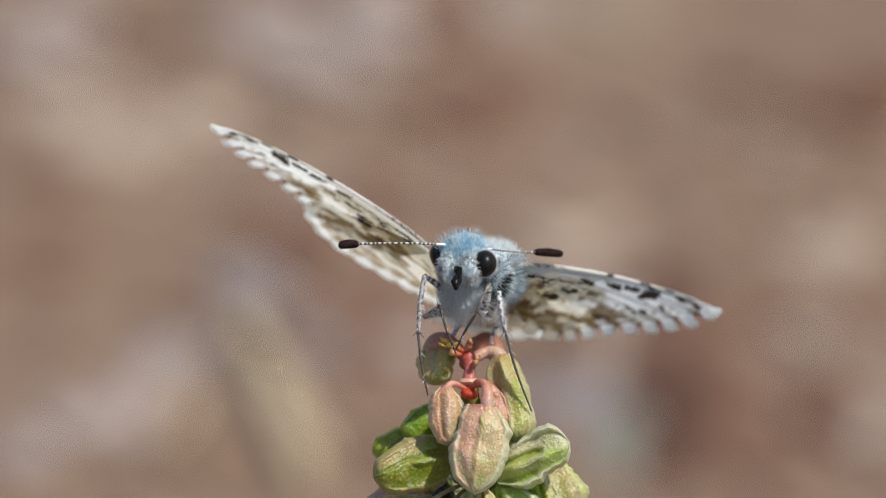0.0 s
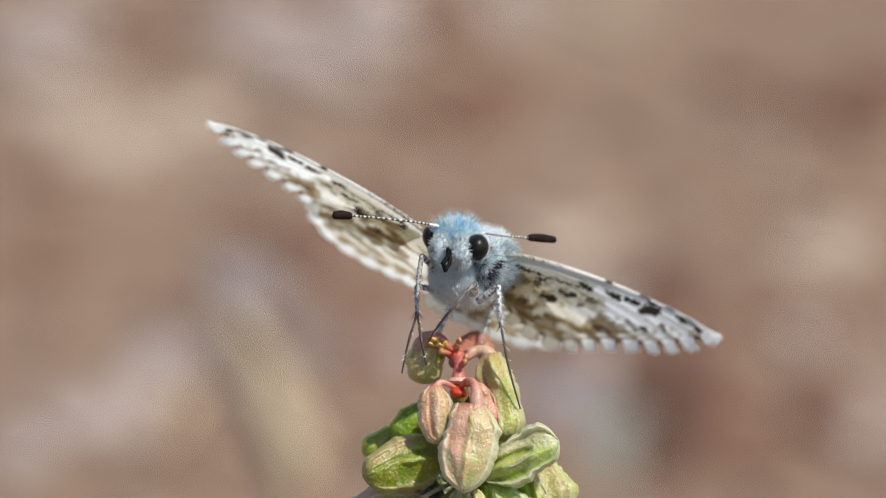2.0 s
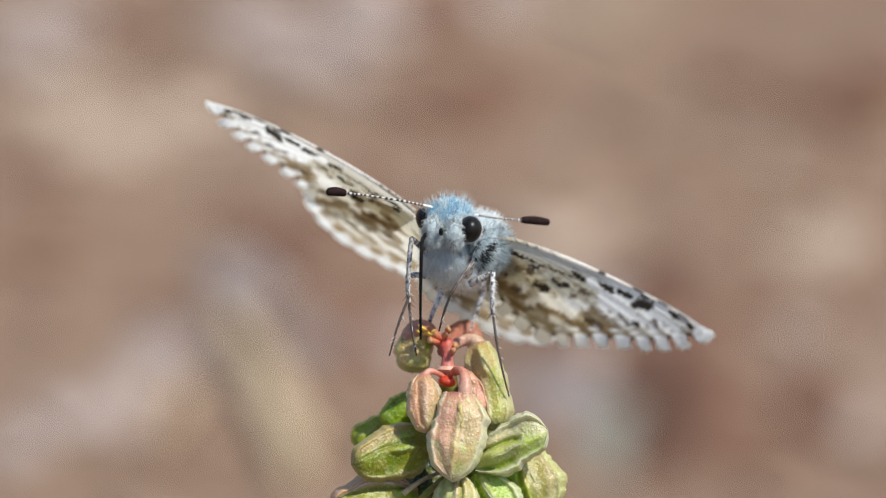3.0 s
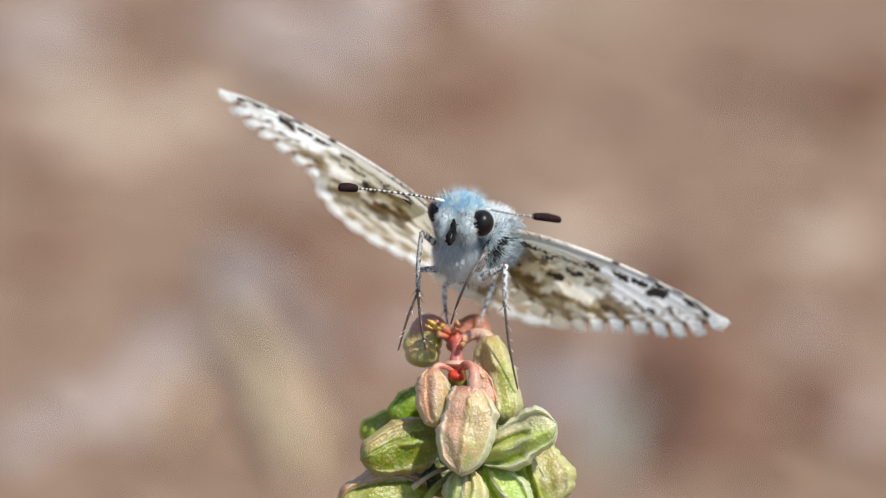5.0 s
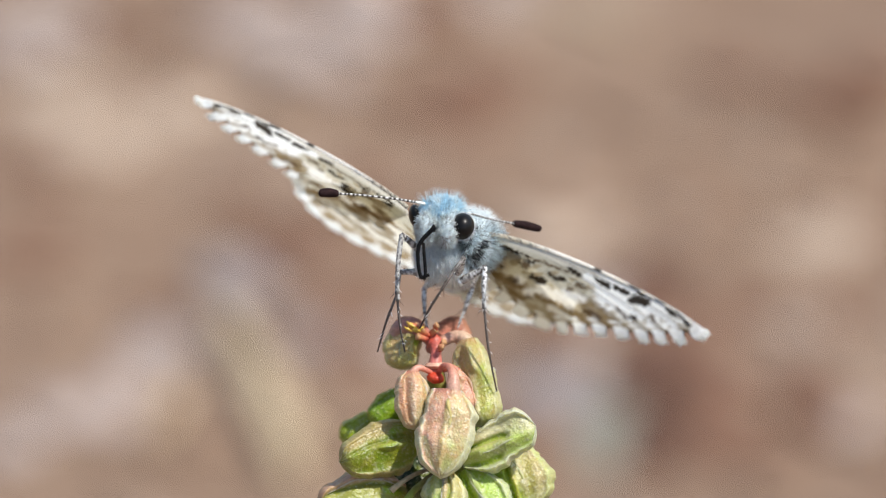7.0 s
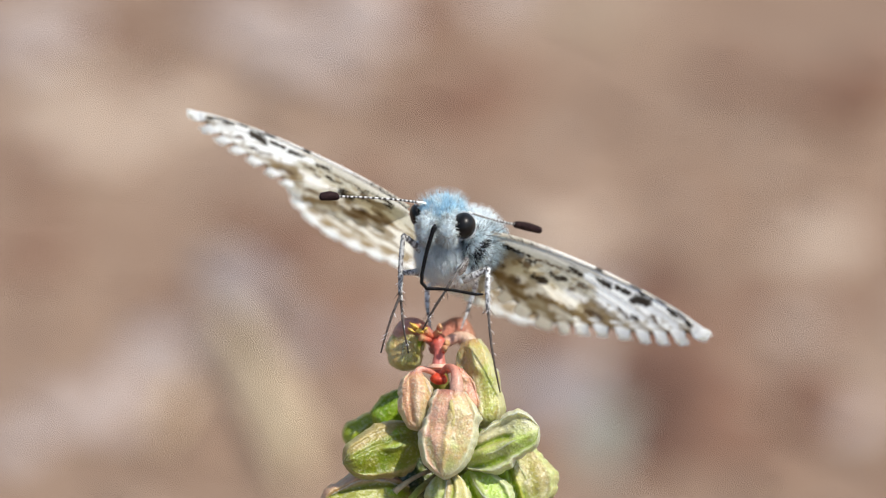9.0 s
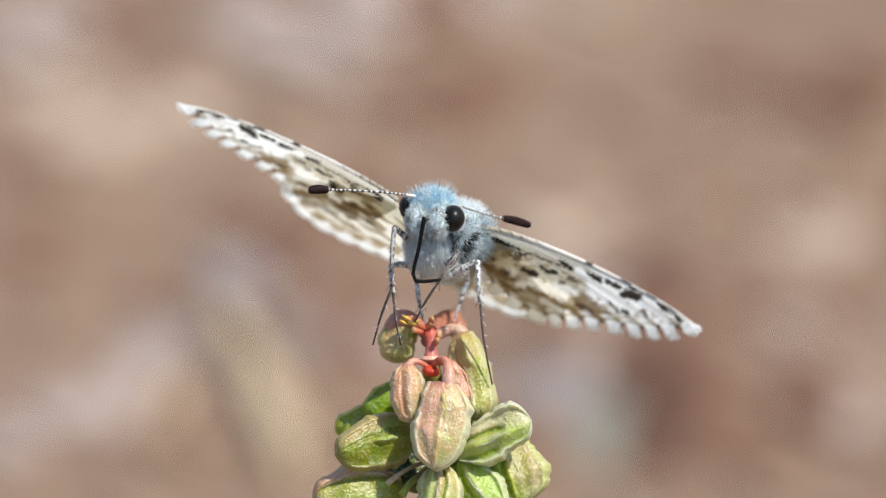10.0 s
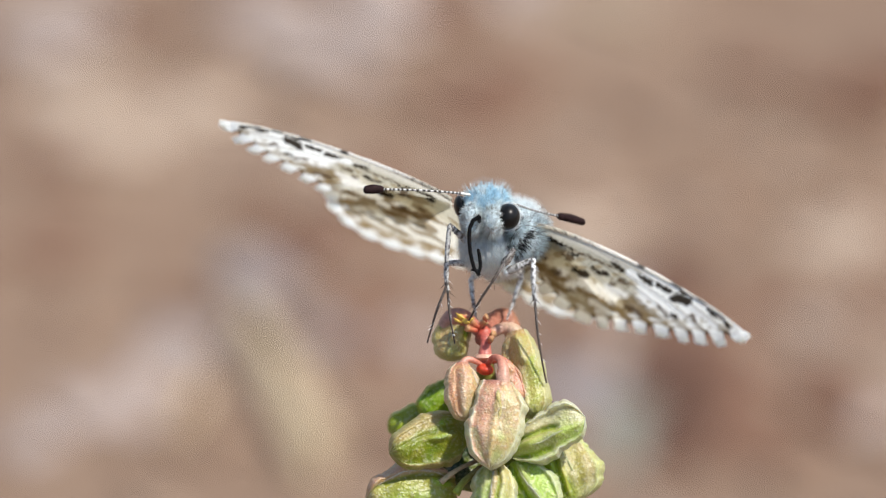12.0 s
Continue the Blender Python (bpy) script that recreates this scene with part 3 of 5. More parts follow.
def make_spike():
    root = new("flower_spike")
    root.matrix_basis = PLANT
    tagged(root, "green and pink seeding flower spike of winged papery pods", "plant")
    red, deep_red, tan = (0.58, 0.06, 0.03), (0.46, 0.10, 0.07), (0.30, 0.19, 0.10)
    # main stem: from the ground up through the pods to the top knot
    stalk_part("stem", root, [(2, 110, -296), (1.5, 61, -181), (0.5, 22, -77), (1.0, 4.5, -18), (0.41, 3.50, -4.26), (0.06, 2.20, -1.07), (-0.02, 1.60, 0.09)],
               [1.6, 1.5, 1.3, 1.1, 0.9, 0.55, 0.4], GREEN, (0.26, 0.24, 0.04), "green ribbed stem turning olive at the top", 60)
    stalk_part("stem_tip", root, [(-0.02, 1.40, -0.19), (-0.05, 1.40, 0.37), (-0.02, 1.60, 0.99), (-0.10, 1.80, 1.49), (-0.33, 1.80, 1.83)],
               [0.26, 0.36, 0.28, 0.40, 0.22], (0.60, 0.22, 0.19), red, "fleshy red tip of the stem")
    stalk_part("stem_ring", root, [(-0.05, 1.40, 0.15), (-0.05, 1.40, 0.29), (-0.05, 1.40, 0.46)], [0.35, 0.62, 0.45], PINK, PINK, "pink swollen ring")
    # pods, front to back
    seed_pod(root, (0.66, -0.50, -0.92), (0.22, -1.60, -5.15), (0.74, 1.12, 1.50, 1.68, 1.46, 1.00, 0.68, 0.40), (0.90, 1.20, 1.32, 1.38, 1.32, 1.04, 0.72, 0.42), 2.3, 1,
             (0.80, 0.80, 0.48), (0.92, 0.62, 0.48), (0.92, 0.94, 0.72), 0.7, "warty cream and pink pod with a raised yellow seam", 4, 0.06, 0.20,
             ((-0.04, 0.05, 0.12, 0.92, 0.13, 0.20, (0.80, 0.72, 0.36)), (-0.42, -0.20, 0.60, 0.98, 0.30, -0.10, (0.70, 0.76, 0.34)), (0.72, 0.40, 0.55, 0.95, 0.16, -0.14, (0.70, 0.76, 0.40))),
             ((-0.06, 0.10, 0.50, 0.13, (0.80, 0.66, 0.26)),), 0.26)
    seed_pod(root, (-1.20, 0.30, 0.00), (-1.12, -0.40, -2.80), (0.35, 0.65, 0.86, 1.02, 0.98, 0.84, 0.78, 0.66), (0.35, 0.70, 0.88, 0.94, 0.88, 0.72, 0.66, 0.56), 1.7, 2,
             (0.84, 0.72, 0.46), (0.88, 0.56, 0.38), (0.86, 0.80, 0.58), 0.8, "small orange-pink pod with pale ribs", -6, 0.05, 0.14,
             ((0.02, 0.06, 0.08, 0.9, 0.20, 0.18, (0.92, 0.82, 0.66)), (0.46, 0.36, 0.1, 0.9, 0.12, -0.12, (0.82, 0.50, 0.28)), (-0.56, -0.56, 0.1, 0.9, 0.12, -0.10, (0.66, 0.66, 0.26))),
             ((-0.66, 0.15, 0.85, 0.08, (0.84, 0.66, 0.46)),), 0.24)
    seed_pod(root, (1.58, 2.30, 1.52), (2.52, 1.20, -2.80), (0.50, 0.78, 0.90, 0.98, 1.02, 0.96, 0.90, 0.76), (0.50, 0.86, 1.00, 0.98, 0.98, 0.92, 0.86, 0.72), 2.0, 3,
             (0.56, 0.60, 0.22), (0.66, 0.70, 0.36), (0.76, 0.76, 0.50), 0.55, "long lime pod blushed pink at the top", 10, 0.05, 0.14,
             ((-0.05, -0.30, 0.04, 0.42, 0.30, 0.50, (0.58, 0.72, 0.34)), (0.48, 0.30, 0.12, 0.7, 0.14, -0.14, (0.50, 0.48, 0.16)), (0.05, 0.10, 0.4, 0.95, 0.20, 0.16, (0.74, 0.66, 0.40)), (0.50, 0.45, 0.5, 0.95, 0.12, -0.12, (0.52, 0.60, 0.20))),
             ((0.66, 0.25, 0.8, 0.08, (0.62, 0.64, 0.28)),), 0.26)
    seed_pod(root, (1.02, 1.30, 0.15), (1.68, 0.80, -2.03), sized(0.56), sized(0.54), 1.2, 4, (0.84, 0.48, 0.38), (0.76, 0.60, 0.40), (0.80, 0.56, 0.44), 0.9, "small pink pod")
    seed_pod(root, (-1.50, 3.20, 2.50), (-1.86, 2.60, 0.08), (0.55, 0.85, 1.00, 1.06, 1.02, 0.85, 0.81, 0.70), (0.45, 0.70, 0.86, 0.98, 1.00, 0.88, 0.84, 0.72), 1.9, 5,
             (0.74, 0.70, 0.32), (0.70, 0.62, 0.30), (0.76, 0.74, 0.44), 0.6, "olive pod with a rosy top", 0, 0.04, 0.10,
             ((-0.62, -0.66, 0.25, 0.55, 0.17, 0.06, (0.22, 0.40, 0.04)), (0.76, 0.70, 0.35, 0.68, 0.13, 0.05, (0.20, 0.34, 0.03))), ((0.1, 0.25, 0.9, 0.06, (0.66, 0.60, 0.32)),))
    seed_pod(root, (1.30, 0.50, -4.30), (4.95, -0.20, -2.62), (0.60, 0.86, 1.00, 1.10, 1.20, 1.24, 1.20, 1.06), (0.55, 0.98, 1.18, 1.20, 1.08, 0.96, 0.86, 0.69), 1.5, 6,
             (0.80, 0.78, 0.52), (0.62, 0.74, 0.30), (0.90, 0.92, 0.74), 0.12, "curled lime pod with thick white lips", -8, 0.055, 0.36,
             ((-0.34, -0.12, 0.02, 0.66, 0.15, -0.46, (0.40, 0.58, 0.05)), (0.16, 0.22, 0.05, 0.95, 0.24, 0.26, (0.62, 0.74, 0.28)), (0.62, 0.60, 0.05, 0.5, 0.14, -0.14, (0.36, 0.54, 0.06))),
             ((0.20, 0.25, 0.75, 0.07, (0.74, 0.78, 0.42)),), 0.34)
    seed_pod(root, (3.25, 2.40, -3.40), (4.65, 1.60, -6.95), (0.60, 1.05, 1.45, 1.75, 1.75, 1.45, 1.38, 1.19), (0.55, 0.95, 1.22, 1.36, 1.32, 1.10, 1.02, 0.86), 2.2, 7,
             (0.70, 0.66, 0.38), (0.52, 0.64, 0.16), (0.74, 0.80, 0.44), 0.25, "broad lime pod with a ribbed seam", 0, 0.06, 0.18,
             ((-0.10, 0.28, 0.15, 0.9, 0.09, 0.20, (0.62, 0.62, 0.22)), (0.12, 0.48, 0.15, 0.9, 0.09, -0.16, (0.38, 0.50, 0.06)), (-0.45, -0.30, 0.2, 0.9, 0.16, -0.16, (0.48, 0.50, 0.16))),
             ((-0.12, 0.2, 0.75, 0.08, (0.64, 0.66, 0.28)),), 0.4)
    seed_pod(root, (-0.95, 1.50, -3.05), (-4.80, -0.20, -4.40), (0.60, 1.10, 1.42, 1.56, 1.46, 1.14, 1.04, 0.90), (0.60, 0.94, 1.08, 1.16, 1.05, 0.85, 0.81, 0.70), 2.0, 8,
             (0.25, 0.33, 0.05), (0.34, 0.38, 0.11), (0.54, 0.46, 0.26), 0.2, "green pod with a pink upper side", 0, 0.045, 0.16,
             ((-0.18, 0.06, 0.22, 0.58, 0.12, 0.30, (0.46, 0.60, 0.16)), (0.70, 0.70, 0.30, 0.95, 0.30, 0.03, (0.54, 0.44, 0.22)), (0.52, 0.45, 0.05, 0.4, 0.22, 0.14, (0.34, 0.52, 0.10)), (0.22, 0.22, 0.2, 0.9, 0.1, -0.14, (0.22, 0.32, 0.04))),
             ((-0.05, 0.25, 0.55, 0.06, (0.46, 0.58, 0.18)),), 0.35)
    seed_pod(root, (-1.43, 4.60, -1.06), (-3.20, 4.00, -2.80), sized(0.98), sized(0.9), 1.6, 9, (0.34, 0.50, 0.10), (0.28, 0.42, 0.06), LIME, 0.05, "small green pod in the shade")
    seed_pod(root, (-2.20, 5.60, -2.35), (-4.95, 5.20, -3.55), sized(0.80), sized(0.8), 1.4, 10, (0.46, 0.54, 0.14), (0.40, 0.50, 0.10), (0.50, 0.56, 0.18), 0.1, "small pale green pod")
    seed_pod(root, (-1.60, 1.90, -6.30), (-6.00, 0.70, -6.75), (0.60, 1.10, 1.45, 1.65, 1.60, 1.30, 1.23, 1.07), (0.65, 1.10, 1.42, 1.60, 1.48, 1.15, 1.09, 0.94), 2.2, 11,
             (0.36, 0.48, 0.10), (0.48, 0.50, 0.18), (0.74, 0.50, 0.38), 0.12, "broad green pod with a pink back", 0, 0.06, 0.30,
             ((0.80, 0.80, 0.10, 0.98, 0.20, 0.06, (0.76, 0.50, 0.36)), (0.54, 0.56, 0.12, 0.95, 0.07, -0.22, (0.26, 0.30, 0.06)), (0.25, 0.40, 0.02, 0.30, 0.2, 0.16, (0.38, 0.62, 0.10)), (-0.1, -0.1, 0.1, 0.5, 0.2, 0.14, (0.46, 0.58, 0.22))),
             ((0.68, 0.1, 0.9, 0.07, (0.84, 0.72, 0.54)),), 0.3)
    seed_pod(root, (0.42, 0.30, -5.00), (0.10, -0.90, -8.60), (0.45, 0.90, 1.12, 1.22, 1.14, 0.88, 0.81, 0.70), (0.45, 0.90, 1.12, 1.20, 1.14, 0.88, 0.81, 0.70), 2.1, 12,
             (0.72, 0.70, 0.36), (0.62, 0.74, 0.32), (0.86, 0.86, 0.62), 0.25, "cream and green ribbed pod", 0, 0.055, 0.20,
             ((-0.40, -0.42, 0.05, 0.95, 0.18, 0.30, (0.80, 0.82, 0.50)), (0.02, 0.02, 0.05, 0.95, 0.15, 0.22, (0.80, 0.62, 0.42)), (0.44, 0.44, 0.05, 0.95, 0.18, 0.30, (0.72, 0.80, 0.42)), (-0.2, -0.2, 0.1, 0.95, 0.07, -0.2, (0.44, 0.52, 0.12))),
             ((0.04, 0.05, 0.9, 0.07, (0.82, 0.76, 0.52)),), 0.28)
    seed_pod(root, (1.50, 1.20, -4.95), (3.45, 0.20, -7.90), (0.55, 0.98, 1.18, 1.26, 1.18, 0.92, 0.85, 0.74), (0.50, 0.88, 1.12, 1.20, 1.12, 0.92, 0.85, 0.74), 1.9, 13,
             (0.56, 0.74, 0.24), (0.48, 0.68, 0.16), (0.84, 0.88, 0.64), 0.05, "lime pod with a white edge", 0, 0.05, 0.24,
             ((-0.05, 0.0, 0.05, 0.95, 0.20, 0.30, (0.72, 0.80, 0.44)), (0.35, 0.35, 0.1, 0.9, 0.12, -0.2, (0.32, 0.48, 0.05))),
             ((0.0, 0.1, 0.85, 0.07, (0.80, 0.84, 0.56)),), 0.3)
    # two filler pods behind, coloured near-black to paint in the shade of the gaps
    seed_pod(root, (-0.40, 4.40, -3.16), (-0.79, 3.20, -6.52), sized(1.8), sized(1.8), 2.0, 14, GAP_SHADE, GAP_SHADE, GREEN, 0.0, "filler pod behind, gap shade put into its dark green")
    seed_pod(root, (2.13, 4.80, -2.89), (2.76, 4.20, -6.30), sized(1.5), sized(1.5), 2.0, 15, GAP_SHADE, GAP_SHADE, GREEN, 0.0, "filler pod behind, gap shade put into its dark green")
    # short stalks on which the pods hang
    for pts, rad, ca, cb in (
([(0.02, 0.70, -0.15), (0.36, 0.20, 0.32), (0.74, -0.30, 0.20), (0.86, -0.60, -0.45), (0.80, -0.70, -1.15)], [0.14, 0.16, 0.20, 0.34, 0.42], red, (0.72, 0.48, 0.36)),
            ([(-0.05, 0.80, -0.20), (-0.50, 0.40, 0.12), (-0.95, 0.20, 0.22), (-1.26, 0.10, -0.20)], [0.12, 0.14, 0.17, 0.26], red, PINK),
            ([(0.01, 1.60, 0.93), (0.29, 2.00, 1.43), (0.80, 2.40, 1.71), (1.37, 2.30, 1.66), (1.77, 2.10, 1.14)], [0.20, 0.26, 0.30, 0.36, 0.42], (0.60, 0.24, 0.18), (0.70, 0.54, 0.38)),
            ([(-0.16, 1.80, 1.21), (0.35, 4.60, 1.88), (1.04, 5.60, 2.06), (1.45, 5.40, 1.40)], [0.4, 0.55, 0.65, 0.45], (0.5, 0.17, 0.12), (0.46, 0.20, 0.12)),
            ([(-0.16, 1.80, 1.32), (-0.67, 2.20, 1.95), (-1.25, 2.40, 2.30), (-1.75, 2.50, 2.22), (-2.15, 2.60, 1.75)], [0.25, 0.36, 0.46, 0.46, 0.30], deep_red, (0.52, 0.30, 0.24)),
            ([(0.18, 1.60, 0.03), (0.69, 1.60, 0.20), (1.08, 1.40, -0.13), (1.19, 1.30, -0.64)], [0.15, 0.2, 0.26, 0.26], red, PINK),
            ([(-0.27, 1.60, -4.83), (-1.00, 0.90, -5.07), (-1.68, 0.60, -5.44), (-2.24, 0.60, -5.89)], [0.11, 0.11, 0.12, 0.18], tan, CREAM),
            ([(-0.16, 1.40, -5.16), (-0.67, 0.80, -5.51), (-1.17, 0.40, -5.94), (-1.50, 0.20, -6.43)], [0.15, 0.17, 0.17, 0.22], tan, LIME),
            ([(0.41, 2.60, -4.38), (0.86, 1.20, -4.13), (1.30, 0.70, -3.99)], [0.2, 0.24, 0.3], GREEN, LIME),
            ([(0.29, 3.00, -4.23), (1.83, 3.20, -3.56), (3.31, 2.80, -3.65)], [0.3, 0.3, 0.3], GREEN, LIME),
            ([(0.06, 3.00, -3.95), (-0.56, 2.40, -3.06), (-1.12, 1.80, -2.92)], [0.3, 0.3, 0.3], GREEN, LIME),
            ([(0.18, 2.40, -5.33), (0.40, 1.00, -4.85), (0.46, 0.30, -5.37)], [0.24, 0.26, 0.3], tan, PINK),
            ([(0.41, 2.60, -5.23), (0.91, 1.80, -4.90), (1.42, 1.20, -5.20)], [0.24, 0.24, 0.3], GREEN, LIME)):
        stalk_part("stalk", root, pts, rad, ca, cb)
    # red cup and dried flower remains
    rng = random.Random(4)
    cup_v, cup_f = ball((-0.02, 0.60, -0.27), (0.44, 0.42, 0.30), 12, 16, lambda v: v * (1 + 0.2 * noise.noise(v * 3)))
    part("cup", mesh_of("cup", cup_v, cup_f, STALK, [(0.66, 0.07, 0.03)] * len(cup_v)), root, "glossy red cup")
    for a, b in (((-0.33, 1.60, 1.78), (-0.78, 1.20, 2.13)), ((-0.33, 1.60, 1.78), (0.01, 1.40, 2.12)), ((0.01, 1.40, 2.07), (0.07, 1.30, 2.35)),
                 ((-0.67, 1.60, 1.95), (-1.06, 1.50, 2.29)), ((-1.01, 1.40, 2.24), (-1.40, 1.20, 2.30)), ((0.23, 1.20, 1.34), (0.40, 1.00, 1.51)),
                 ((-0.44, 1.40, 1.62), (-0.95, 1.00, 1.79)), ((0.18, 1.00, 1.01), (0.35, 0.90, 1.23))):
        m = (Vector(a) + Vector(b)) / 2 + Vector((rng.uniform(-.1, .1), 0, rng.uniform(0, .15)))
        stalk_part("stamen", root, [a, m, b], [0.10, 0.13, 0.17], red, ORANGE, "", 10, 0.5)
    for p, size in (((-1.23, 1.10, 2.33), (0.26, 0.2, 0.2)), ((-0.98, 1.00, 2.08), (0.2, 0.2, 0.26)), ((-1.40, 1.00, 2.13), (0.22, 0.16, 0.14)), ((-0.72, 1.00, 2.19), (0.16, 0.16, 0.12))):
        v, f = ball((0, 0, 0), (size[0] * 0.95, size[1] * 0.5, size[2] * 0.45), 10, 12, lambda v: v * (1 + 0.9 * noise.noise(v * 7 + Vector(p))))
        part("anther", mesh_of("anther", v, f, ANTHER), root, "yellow anther", mm_pose(p, 0, rng.uniform(-50, 50), 0))
    return root


make_spike()

# ---------------------------------------------------------------- butterfly
ORIGIN = Vector((0.07, 0.00, 7.14))
WHITE, OLIVE, DARK = (0.94, 0.95, 0.90), (0.20, 0.13, 0.048), (0.022, 0.014, 0.007)
BROWN, CREAMY, DULL = (0.085, 0.050, 0.022), (0.60, 0.55, 0.41), (0.53, 0.50, 0.39)
# wing outlines: degrees behind the front edge and reach in mm
FORE = ((-1, 12.6), (0, 12.85), (2.0, 12.78), (6.0, 12.3), (10.2, 11.94), (14.1, 11.5), (18.4, 10.87), (23.9, 10.19), (29.4, 9.78), (34.6, 9.48), (38.5, 9.2), (43, 8.2), (50, 6.3), (58, 4.6))
HIND = ((26, 7.6), (29, 8.6), (33, 9.5), (37, 10.1), (41, 10.45), (48, 10.75), (55, 10.2), (62, 9.2), (70, 8.2), (78, 7.3), (88, 6.2), (96, 5.0))
# the veins that part the fringe into lobes
FORE_VEINS = (-3.0, 3.4, 8.1, 12.2, 16.2, 21.1, 26.6, 32.0, 37.0, 42.0, 47.0, 52.0, 58.5)
HIND_VEINS = (25.0, 30.0, 35.5, 41.5, 48.0, 54.5, 61.0, 68.0, 76.0, 85.0, 96.5)
SPAN_LONG, SWEPT = 12.9, 20.0


def reach(table, a):
    return np.interp(a, [p[0] for p in table], [p[1] for p in table])


def ease(a, b, x):
    t = np.clip((x - a) / (b - a), 0, 1)
    return t * t * (3 - 2 * t)


def mixed(col, colour, f):
    f = np.clip(f, 0, 1)[:, None]
    return col * (1 - f) + np.asarray(colour) * f


# marks of the underside as strokes: along the wing and down from its front edge (mm), to where, half width, soft rim
DARK_MARKS = ((1.02, 0.62, 1.20, 0.56, 0.10), (1.20, 0.56, 2.40, 0.66, 0.055), (2.35, 0.84, 2.80, 0.86, 0.06),
              (3.70, 1.06, 4.15, 1.18, 0.085), (4.05, 1.20, 4.50, 1.02, 0.07), (3.00, 1.52, 3.42, 1.60, 0.12), (3.40, 1.48, 3.70, 1.56, 0.07),
              (4.50, 0.42, 5.05, 0.50, 0.10), (5.95, 0.34, 6.55, 0.38, 0.09), (6.95, 0.26, 7.60, 0.32, 0.10), (7.95, 0.46, 8.50, 0.18, 0.17),
              (8.05, 0.02, 8.62, 0.06, 0.075), (9.55, 0.02, 10.05, 0.08, 0.08), (10.65, 0.04, 11.30, 0.12, 0.09), (8.15, 1.24, 8.42, 1.22, 0.07))
BROWN_MARKS = ((2.40, 1.10, 2.62, 1.16, 0.10), (2.10, 1.08, 2.22, 1.10, 0.06), (4.85, 1.36, 5.05, 1.36, 0.07), (2.05, 2.05, 2.30, 2.05, 0.11),
               (1.30, 1.62, 1.45, 1.62, 0.08), (7.40, 1.22, 8.05, 1.36, 0.06), (2.40, 0.70, 4.60, 0.62, 0.05), (3.2, 2.62, 3.3, 2.6, 0.07),
               (6.10, 2.02, 6.80, 2.00, 0.10), (9.00, 0.72, 9.30, 0.86, 0.07), (5.15, 0.98, 5.60, 1.02, 0.07))
OLIVE_MARKS = ((6.05, 1.75, 7.45, 2.05, 0.30), (5.55, 1.55, 6.20, 1.75, 0.16), (6.30, 2.30, 7.50, 2.42, 0.22), (4.70, 2.25, 6.10, 2.50, 0.18),
               (3.30, 2.42, 4.70, 2.35, 0.15), (2.30, 2.20, 3.40, 2.30, 0.14), (1.50, 2.10, 2.40, 2.35, 0.14), (2.00, 2.62, 3.00, 2.80, 0.12),
               (0.80, 1.90, 1.50, 2.20, 0.14))
WHITE_MARKS = ((5.40, 0.40, 6.10, 0.62, 0.15), (6.55, 0.75, 8.05, 1.10, 0.34), (6.60, 0.62, 7.50, 0.72, 0.12), (8.60, 0.62, 9.25, 0.72, 0.20),
               (8.85, 0.32, 9.60, 0.38, 0.16), (10.00, 0.40, 10.22, 0.44, 0.15), (9.72, 0.78, 9.84, 0.80, 0.09), (8.45, 1.02, 8.62, 1.06, 0.11),
               (9.18, 1.06, 9.34, 1.08, 0.08), (10.75, 0.62, 10.85, 0.62, 0.08), (9.85, 0.22, 10.40, 0.20, 0.06))
PALE_MARKS = ((3.60, 1.95, 5.30, 2.02, 0.22), (4.80, 1.62, 5.70, 1.60, 0.15), (3.05, 2.34, 3.30, 2.34, 0.16), (2.35, 1.95, 2.62, 1.95, 0.14),
              (6.55, 2.05, 6.72, 2.07, 0.09), (4.40, 2.62, 5.40, 2.72, 0.10))


def strokes(x, y, marks, rough, soft=0.05):
    out = np.zeros(len(x))
    for ax, ay, bx, by, half in marks:
        dx, dy = bx - ax, by - ay
        t = np.clip(((x - ax) * dx + (y - ay) * dy) / (dx * dx + dy * dy + 1e-9), 0, 1)
        d = np.hypot(x - ax - t * dx, y - ay - t * dy) / 1.28 + rough * (0.5 + half)
        out = np.maximum(out, 1 - ease(half - soft, half + soft, d))
    return out


